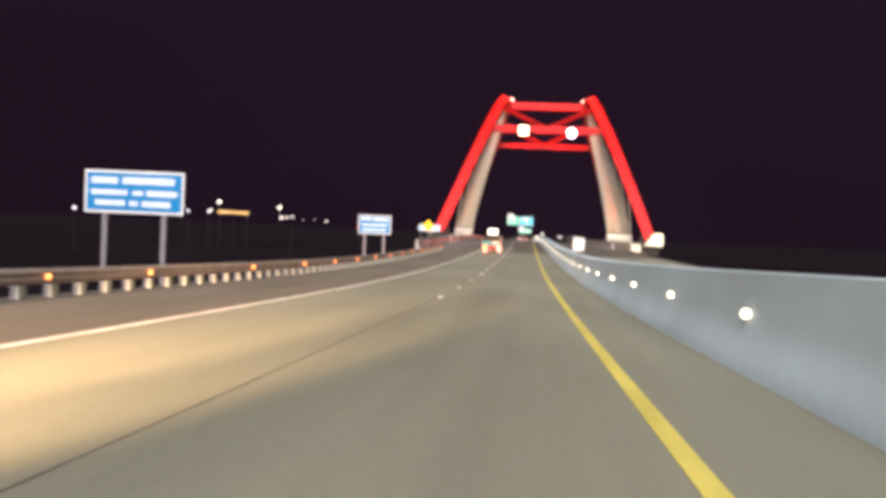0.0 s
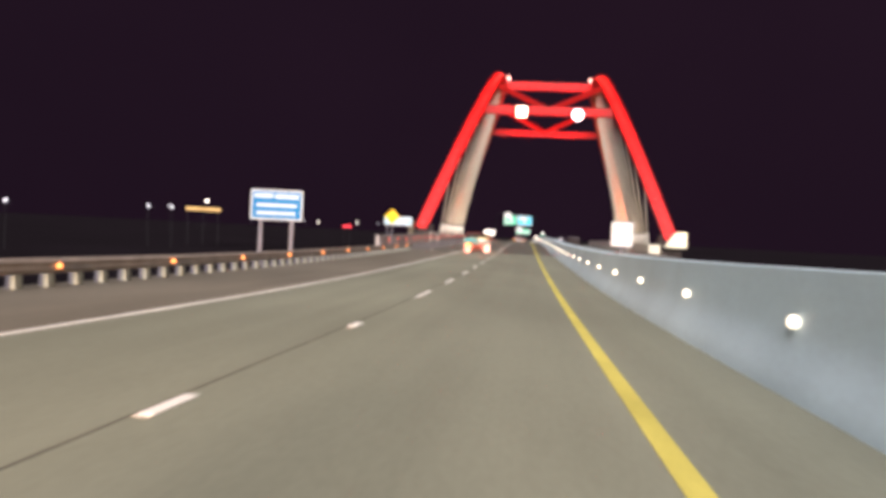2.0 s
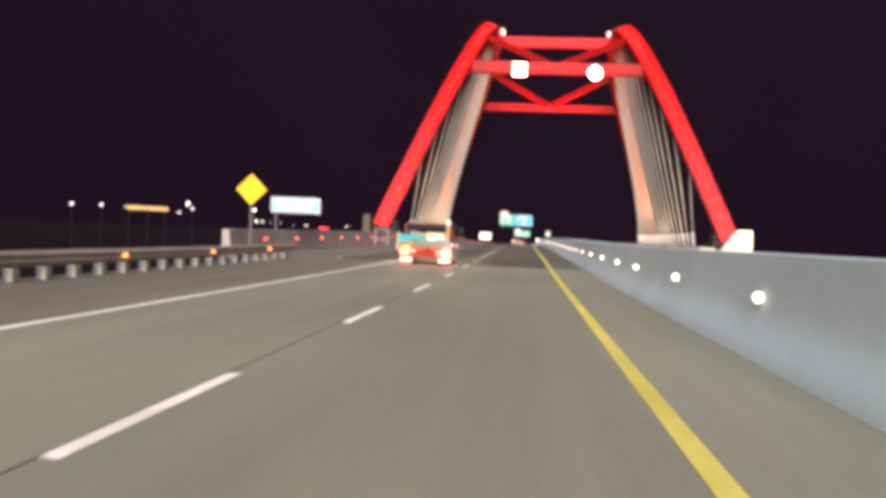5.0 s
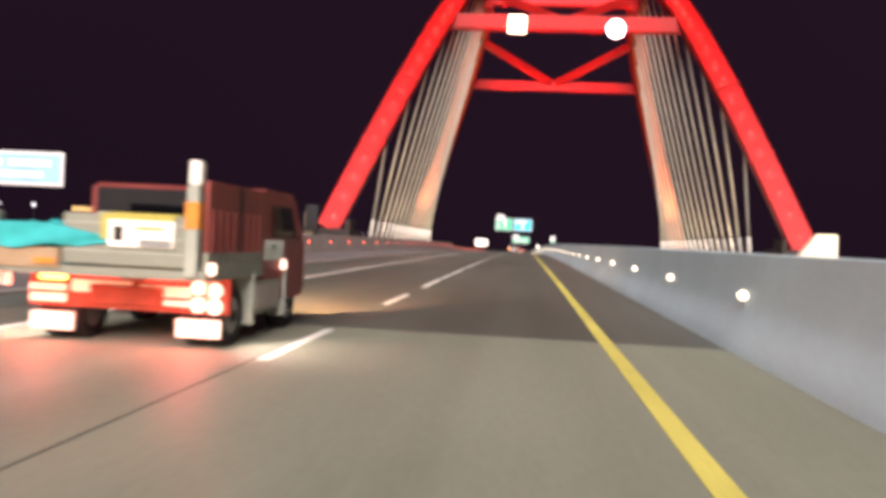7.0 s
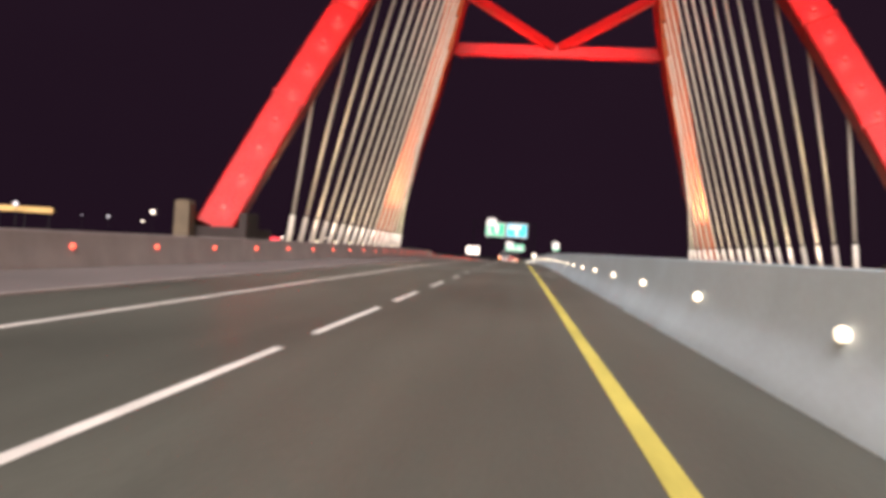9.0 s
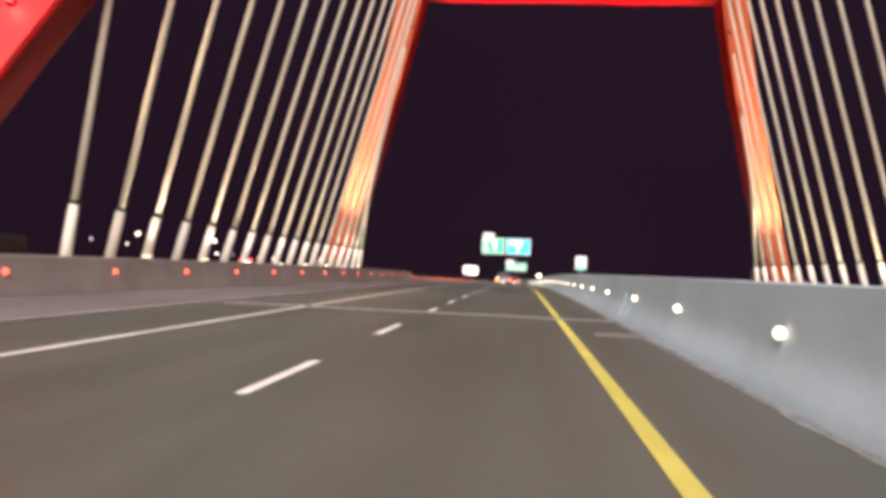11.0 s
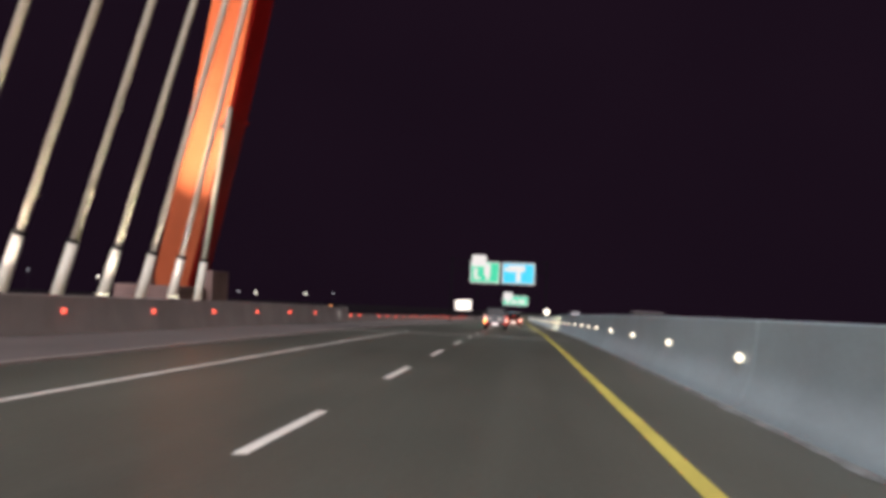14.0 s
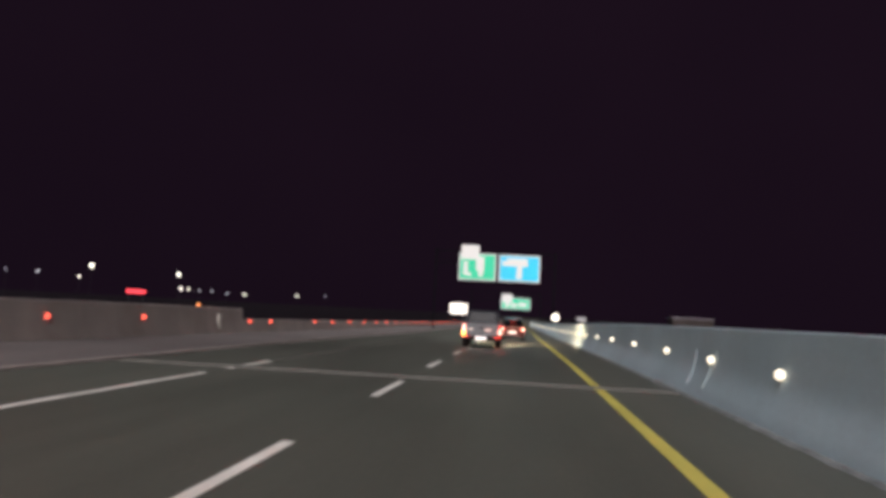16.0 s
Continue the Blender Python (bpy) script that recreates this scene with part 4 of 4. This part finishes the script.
def sedan(x, y):
    t = thing("car", "dark red car with lit tail lamps far ahead", "car", pose(x, y, road_z(y)))
    hw = 0.80
    body = part("body", side_loft([(0.0, 0.35), (0.02, 0.85), (0.5, 0.93), (3.4, 0.85), (4.1, 0.65), (4.15, 0.3), (0.2, 0.22)], -hw, hw), RED_CAR, t)
    part("cabin", side_loft([(0.25, 0.90), (0.75, 1.38), (1.6, 1.45), (2.5, 1.36), (3.2, 0.85)], -hw + 0.05, hw - 0.05, 0.3, 0.9), DARK_GLASS, t, "dark glazed cabin")
    for s in (-1, 1):
        part("tail_lamp", a_box(min(s * hw, s * (hw - 0.28)), max(s * hw, s * (hw - 0.28)), -0.03, 0.08, 0.62, 0.82, bevel=0.02), TAIL_RED, t, "lit red tail lamp")
        part("lens", a_box(min(s * (hw - 0.04), s * (hw - 0.20)), max(s * (hw - 0.04), s * (hw - 0.20)), -0.045, -0.025, 0.65, 0.80, bevel=0.01), TAIL_WHITE, t)
        for wy in (0.7, 3.3):
            wheel(t, s * (hw - 0.1), wy, 0.31, 0.2, s)
    part("bumper", a_box(-hw, hw, -0.07, 0.1, 0.28, 0.52, bevel=0.04), RED_CAR, t)
    part("number_plate", a_box(-0.24, 0.24, -0.085, -0.065, 0.44, 0.56), PLATE_GLOW_WHITE, t, "blank white number plate")
    part("brake_lamp", a_box(-0.15, 0.15, 0.42, 0.46, 1.16, 1.2), TAIL_RED, t)
    return t


def flatbed(x, y):
    """x: middle; y: the rear end of the bed, which overhangs the tail bar."""
    t = thing("flatbed_truck", "small loaded flatbed truck with a red side and white-striped tail", "truck", pose(x, y, road_z(y)))
    hw, L = 1.10, 3.55
    part("chassis", a_box(-0.40, 0.40, 0.60, L - 0.25, 0.42, 0.62, bevel=0.02), TRUCK_CHASSIS, t, "rusty red chassis")
    part("bed", a_box(-hw, hw, 0.0, 1.72, 0.74, 0.84, bevel=0.015), TRUCK_BED, t, "grey-green flat bed")
    # boards round the bed: a low tan one and a tall grey-green one at the tail
    tail = part("tailboard", a_box(-hw, -0.37, -0.03, 0.03, 0.80, 1.00, bevel=0.01), TRUCK_TAN, t, "low tan tailboard")
    part("hinge", a_box(-0.62, -0.40, -0.06, -0.03, 0.84, 0.90, bevel=0.01), LOAD_ORANGE, tail, "orange hinge plate")
    tall = part("tailboard", a_box(-0.33, 0.90, -0.04, 0.03, 0.86, 1.35, bevel=0.012), TRUCK_BED, t, "tall grey-green tailboard")
    for z in (0.98, 1.12, 1.25):
        part("board_edge", a_box(-0.32, 0.89, -0.048, -0.038, z, z + 0.018, bevel=0.003), MUDFLAP, tall)
    for s, x0, mat in ((-1, hw - 0.05, TRUCK_BED), (1, hw - 0.05, TRUCK_BED)):
        part("side_board", a_box(min(s * hw, s * x0), max(s * hw, s * x0), 0.03, 1.70, 0.82, 1.02, bevel=0.01), mat, t)
    part("corner_post", a_box(-hw - 0.02, -hw + 0.09, -0.05, 0.06, 0.78, 1.34, bevel=0.01), MUDFLAP, t, "pale corner post")
    post = part("corner_post", a_box(0.90, 1.02, -0.05, 0.07, 0.78, 1.66, bevel=0.012), MUDFLAP, t, "tall pale corner post")
    part("band", a_box(0.89, 1.03, -0.06, 0.08, 1.24, 1.50, bevel=0.01), LOAD_ORANGE, post, "orange band")
    part("cap", a_box(0.91, 1.03, -0.05, 0.07, 1.66, 1.90, bevel=0.03), STRIPE_WHITE, post)
    # red tail bar set under the overhang, with white reflective blocks and lamps
    part("tail_bar", a_box(-hw, hw, 0.66, 0.76, 0.36, 0.74, bevel=0.02), TRUCK_CHASSIS, t, "red tail bar")
    for x0, x1, z0, z1 in ((-1.09, -0.68, 0.53, 0.60), (-1.08, -0.68, 0.41, 0.50), (-0.62, 0.04, 0.53, 0.66), (0.13, 0.70, 0.52, 0.64), (0.13, 0.70, 0.43, 0.49)):
        part("reflective_block", a_box(x0, x1, 0.645, 0.662, z0, z1, bevel=0.006), STRIPE_WHITE, t, "white reflective block")
    for px, pz in ((0.78, 0.64), (0.96, 0.62), (0.78, 0.46), (0.96, 0.45)):
        lampm = part("tail_lamp", a_tube((px, 0.62, pz), (px, 0.67, pz), 0.085, n=16), STRIPE_WHITE, t, "round pale lamp ring")
        part("lens", a_tube((px, 0.610, pz), (px, 0.625, pz), 0.062, n=16), TAIL_WHITE, lampm, "bright lamp lens")
    part("lamp_stalk", a_box(0.86, 0.91, 0.60, 0.63, 0.50, 0.84, bevel=0.01), MUDFLAP, t)
    part("indicator", a_box(-0.98, -0.68, 0.63, 0.67, 0.64, 0.73, bevel=0.015), INDICATOR, t, "amber lamp")
    part("tail_lamp", a_box(0.20, 0.66, 0.64, 0.668, 0.67, 0.72, bevel=0.01), TAIL_RED, t, "long red lamp")
    part("lamp_cluster", a_box(-0.60, -0.10, 0.635, 0.668, 0.685, 0.715, bevel=0.008), TAIL_RED, t)
    for x0 in (-1.13, -1.02):
        part("drop_bracket", a_box(x0, x0 + 0.035, 0.10, 0.16, 0.60, 0.78, bevel=0.006), STRIPE_WHITE, t, "white drop bracket")
    for s in (-1, 1):
        part("mudflap", a_box(s * 0.80 - 0.24, s * 0.80 + 0.24, 0.60, 0.64, 0.12, 0.31, bevel=0.01), STRIPE_WHITE, t, "white rear mudflap")
        for dx in (0.66, 0.90):
            wheel(t, s * dx, 1.02, 0.33, 0.20, s)
        wheel(t, s * 0.92, 2.98, 0.33, 0.20, s)
        part("mudguard", a_box(s * 1.0 - 0.12, s * 1.0 + 0.12, 1.36, 1.42, 0.20, 0.80, bevel=0.03), MUDFLAP, t, "pale mudguard")
        part("mudguard", a_box(s * 1.0 - 0.12, s * 1.0 + 0.12, 2.56, 2.62, 0.20, 0.80, bevel=0.03), MUDFLAP, t, "pale mudguard")
    part("tool_box", a_box(0.68, 1.08, 1.50, 2.46, 0.30, 0.70, bevel=0.03), TRUCK_BED, t, "grey side box")
    part("box_lid", a_box(1.07, 1.10, 1.56, 2.40, 0.36, 0.64, bevel=0.01), GALVANISED, t)
    part("fuel_tank", a_tube((-0.85, 1.55, 0.48), (-0.85, 2.45, 0.48), 0.19, n=16), DARK_STEEL, t)
    # tall ribbed side screen that runs on from the post to the cab
    screen = part("side_screen", a_box(1.03, 1.08, 0.07, 1.72, 1.0, 1.72, bevel=0.012), TRUCK_RED, t, "tall faded red ribbed side screen")
    for k in range(8):
        part("rib", a_box(1.075, 1.10, 0.14 + 0.20 * k, 0.18 + 0.20 * k, 0.90, 1.44, bevel=0.005), TRUCK_RED, screen)
    part("seam", a_box(1.075, 1.095, 0.90, 0.98, 0.86, 1.70, bevel=0.006), DARK_STEEL, screen)
    # cab
    cab = part("cab", side_loft([(1.76, 0.50), (1.76, 1.70), (1.88, 1.76), (2.9, 1.77), (3.1, 1.68), (3.50, 1.10), (L, 0.55), (3.45, 0.42), (1.8, 0.42)], -hw + 0.02, hw - 0.02, 0.06, 1.2), TRUCK_RED, t, "faded red cab")
    # dark panel over the red cab's back, painted as if in shade
    part("shaded_rear_wall", a_box(-0.98, 0.98, 1.725, 1.75, 0.90, 1.70, bevel=0.02), DARK_STEEL, cab, "rear wall, its shade put into a dark colour")
    part("rear_window", a_box(-0.55, 0.55, 1.708, 1.73, 1.15, 1.52, bevel=0.02), DARK_GLASS, cab, "dark rear window")
    for k in range(5):
        part("rib", a_box(hw - 0.03, hw + 0.012, 1.82 + 0.15 * k, 1.85 + 0.15 * k, 0.92, 1.16, bevel=0.004), MUDFLAP, cab, "pale rib")
    for s in (-1, 1):
        bm = loft([[(s * 1.082, 2.0, 1.20), (s * 1.058, 2.05, 1.58)], [(s * 1.082, 3.05, 1.20), (s * 1.058, 2.85, 1.58)]], False, False)
        bmesh.ops.translate(bm, verts=bm.verts, vec=(s * 0.014, 0, 0))
        part("side_window", bm, DARK_GLASS, cab, "dark side window")
        part("door_handle", a_box(min(s * 1.07, s * 1.10), max(s * 1.07, s * 1.10), 2.05, 2.2, 1.06, 1.10, bevel=0.008), BLACK_PLASTIC, cab)
        part("mirror_arm", a_tube((s * 1.06, 3.2, 1.15), (s * 1.24, 3.25, 1.50), 0.014), DARK_STEEL, t)
        part("mirror", a_box(s * 1.24 - 0.09, s * 1.24 + 0.09, 3.22, 3.28, 1.30, 1.66, bevel=0.03), BLACK_PLASTIC, t, "tall wing mirror")
        part("step", a_box(min(s * 0.8, s * 1.06), max(s * 0.8, s * 1.06), 2.66, 2.9, 0.30, 0.35, bevel=0.01), GALVANISED, t)
    for yy in (0.10, 2.44):
        part("side_lamp", a_tube((hw, yy, 0.86), (hw + 0.04, yy, 0.86), 0.06, n=12), TAIL_WHITE, t, "bright side marker lamp")
    return t


# the truck, overtaken in the other lane
TX, TY = -4.02, 55.1
flatbed(TX, TY)
tz = road_z(TY) + 0.84


def cloth_heap(x0, x1, y0, y1, z, h, seed):
    bm = bmesh.new()
    bmesh.ops.create_grid(bm, x_segments=26, y_segments=20, size=1.0)
    for v in bm.verts:
        u, w = v.co.x, v.co.y
        edge = max(0.0, 1 - max(abs(u), abs(w)) ** 8)
        n = noise.noise(Vector((u * 2.1, w * 2.1, seed))) * 0.25 + noise.noise(Vector((u * 6, w * 6, seed))) * 0.08
        v.co = ((x0 + x1) / 2 + u * (x1 - x0) / 2, (y0 + y1) / 2 + w * (y1 - y0) / 2, z + h * edge * (0.85 + n))
    bmesh.ops.solidify(bm, geom=bm.faces, thickness=0.02)
    return bm


cl = thing("tarpaulin", "crumpled cyan tarpaulin over the load on the truck bed", "tarpaulin", pose(TX, TY, tz))
part("sheet", cloth_heap(-1.03, -0.36, 0.05, 1.45, 0.02, 0.42, 3.0), TARP_CYAN, cl, smooth=True)
flap = bmesh.new()
bmesh.ops.create_grid(flap, x_segments=24, y_segments=8, size=1.0)
for v in flap.verts:
    u, w = (v.co.x + 1) / 2, (v.co.y + 1) / 2
    drop = 0.23 * (1 - max(0.0, u - 0.45) * 1.35)
    top = 0.40 - 0.22 * max(0.0, u - 0.5)
    v.co = (-1.02 + 1.18 * u, -0.055 - 0.012 * math.sin(9 * u + 5 * w), top - drop * w * (1 + 0.10 * math.sin(11 * u)))
bmesh.ops.solidify(flap, geom=flap.faces, thickness=0.012)
part("hanging_edge", flap, TARP_CYAN, cl, "cyan edge hanging over the tailboard", smooth=True)
ld = thing("load_sack", "yellow and white wrapped load on the truck bed", "load", pose(TX, TY, tz))
part("wrap", a_box(0.06, 0.80, 0.05, 0.75, 0.0, 0.535, bevel=0.05), LOAD_YELLOW, ld, "yellow wrapping")
lab = part("label", a_box(0.14, 0.80, -0.075, -0.052, 0.20, 0.46, bevel=0.006), STRIPE_WHITE, ld, "white label hanging over the tailboard")
part("border", a_box(0.06, 0.80, -0.066, -0.050, 0.27, 0.52, bevel=0.006), LOAD_YELLOW, ld, "yellow strip")
part("print", a_box(0.20, 0.29, -0.086, -0.074, 0.26, 0.40, bevel=0.004), BLACK_PLASTIC, lab)
part("print", a_box(0.46, 0.78, -0.086, -0.074, 0.21, 0.28, bevel=0.004), GREY_TEXT, lab)
part("print", a_box(0.42, 0.70, -0.086, -0.074, 0.37, 0.40, bevel=0.004), LOAD_YELLOW, lab)
for x0, x1, h in ((-0.80, -0.52, 0.53), (-0.50, -0.34, 0.50)):
    cr = thing("crate", "grey-green crate on the truck bed", "crate", pose(TX, TY, tz), "crates on the bed")
    part("box", a_box(x0, x1, 1.46, 1.66, 0.0, h, bevel=0.02), TRUCK_BED, cr)
    part("lid", a_box(x0 - 0.008, x1 + 0.008, 1.45, 1.67, h, h + 0.03, bevel=0.01), MUDFLAP, cr)
st = thing("strap_bundle", "orange bundle lying on the truck bed", "bundle", pose(TX, TY, tz))
part("roll", a_tube((-0.28, 0.60, 0.066), (0.02, 0.62, 0.066), 0.065, n=12), LOAD_ORANGE, st)

# the truck's own lamps
for s in (-1, 1):
    lamp("truck_tail_light", "POINT", Matrix.Translation((TX + s * 0.8, TY + 0.25, road_z(TY) + 0.5)), 22, (1.0, 0.16, 0.09), size=0.1)
    lamp("truck_side_light", "SPOT", look((TX + s * 1.16, TY + 0.9, road_z(TY) + 0.62), (TX + s * 1.8, TY + 0.9, road_z(TY))), 40, (1.0, 0.93, 0.78), cone=120, blend=0.8, size=0.05)
    lamp("truck_headlamp", "SPOT", look((TX + s * 0.8, TY + 3.65, road_z(TY) + 0.75), (TX + s * 0.9, TY + 22, road_z(TY))), 3000, (1.0, 0.60, 0.30), cone=60, blend=0.9, size=0.1)

pickup(-1.85, 192.5, 1.5)
for s in (-1, 1):
    lamp("pickup_tail_light", "POINT", Matrix.Translation((-1.85 + s * 0.74, 192.15, road_z(192.5) + 0.4)), 5, (1.0, 0.10, 0.05), size=0.08)
    lamp("pickup_headlamp", "SPOT", look((-1.8 + s * 0.6, 197.2, road_z(197) + 0.75), (1.6 + s * 0.5, 207.0, road_z(207) + 0.1)), 4500, (1.0, 0.72, 0.40), cone=70, blend=1.0, size=0.1)
sedan(-0.75, 213.0)

# ---- distance ----


def far_lamp(x, y, z, r, mat, label):
    t = thing("street_lamp", label, "street lamp", Matrix.Translation((x, y, 0)), "distant lamps")
    part("pole", a_tube((0, 0, -6.5), (0, 0, z + 0.2), 0.12, 0.07, n=8), DARK_STEEL, t)
    bm = bmesh.new()
    bmesh.ops.create_icosphere(bm, subdivisions=2, radius=r)
    bmesh.ops.translate(bm, verts=bm.verts, vec=(0, -0.1, z))
    part("globe", bm, mat, t, smooth=True)


def by_angle(deg, elev, dist, y_cam, h=1.3):
    """A place seen at an angle to the left of the road's line and above eye level."""
    return (-math.sin(radians(deg)) * dist, y_cam + math.cos(radians(deg)) * dist, h + math.tan(radians(elev)) * dist)


for deg, elev, r, mat in ((29.0, 1.72, 1.9, FAR_LAMP), (23.6, 1.48, 1.7, FAR_LAMP), (29.7, 0.96, 1.0, FAR_LAMP), (32.1, 1.17, 1.0, FAR_LAMP_COOL), (23.4, 0.54, 1.3, FAR_LAMP), (22.9, 0.54, 1.0, FAR_LAMP), (22.2, 0.52, 0.6, FAR_LAMP_COOL),
                          (21.4, 0.48, 0.6, FAR_LAMP_COOL), (20.4, 0.43, 0.6, FAR_LAMP_COOL), (19.2, 0.38, 1.0, FAR_LAMP), (15.7, 0.48, 0.9, FAR_LAMP), (13.7, 0.55, 0.5, FAR_LAMP_COOL), (33.9, 1.2, 0.6, FAR_LAMP_COOL)):
    far_lamp(*by_angle(deg, elev, 550, 158.8), r * 0.8, mat, "distant street lamp glowing beyond the fields")
for x, y, z, r in ((-102.1, 196, 4.5, 0.75), (-97.0, 199.5, 4.6, 0.75), (-105.6, 140.5, 3.5, 0.75), (-119, 128, 3.6, 0.7), (-61, 166, 3.9, 0.5)):
    far_lamp(x, y, z, r * 0.6, FAR_LAMP_COOL, "distant white lamp beyond the fields")
far_lamp(3.3, 243, 1.2, 0.40, FAR_LAMP, "lamp on the median beyond the bridge")
# plain box in place of an unidentified flat shape; its body is made up
sc = thing("far_grey_box", "dim grey box standing for an unidentified flat shape beyond the bridge", "container", pose(14.4, 230, road_z(230)))
part("box", a_box(-1.7, 1.7, 0, 2.4, 0.02, 2.25, bevel=0.05), UNLIT_CONCRETE, sc)
part("roof", a_box(-1.78, 1.78, -0.08, 2.48, 2.25, 2.33, bevel=0.03), POST_GREY, sc)
fs = thing("road_sign", "small grey road sign far beyond the median", "road sign", pose(16.9, 389, road_z(389)))
part("panel", a_box(-1.3, 1.3, -0.03, 0.03, 2.1, 3.3, bevel=0.02), SIGN_BACK, fs)
part("post", a_tube((0, 0.08, -0.6), (0, 0.08, 3.2), 0.08), POST_GREY, fs)
cn = thing("canopy", "lit flat roadside canopy far across the fields", "canopy", pose(-99.8, 228, 0.3, 0, 0, 26))
part("fascia", a_box(-5.2, 5.2, -0.3, 0.3, 4.0, 5.1, bevel=0.05), CANOPY_LIT, cn, "glowing orange fascia")
part("roof", a_box(-5.2, 5.2, 0.3, 8, 4.6, 5.0, bevel=0.05), DARK_STEEL, cn)
for px in (-4.5, 0, 4.5):
    part("column", a_box(px - 0.09, px + 0.09, 0.4, 0.6, -6.5, 4.6), DARK_STEEL, cn)
nx, ny, nz = by_angle(26.2, 0.21, 160, 158.8)
ns = thing("neon_sign", "long red neon sign far across the fields", "neon sign", pose(nx, ny, 0, 0, 0, 26))
part("tube", a_box(-1.9, 1.5, -0.1, 0.1, nz - 0.35, nz + 0.35, bevel=0.05), NEON_RED, ns)
for px in (-1.4, 1.0):
    part("post", a_box(px - 0.08, px + 0.08, 0.1, 0.25, -6.5, nz + 0.4), DARK_STEEL, ns)
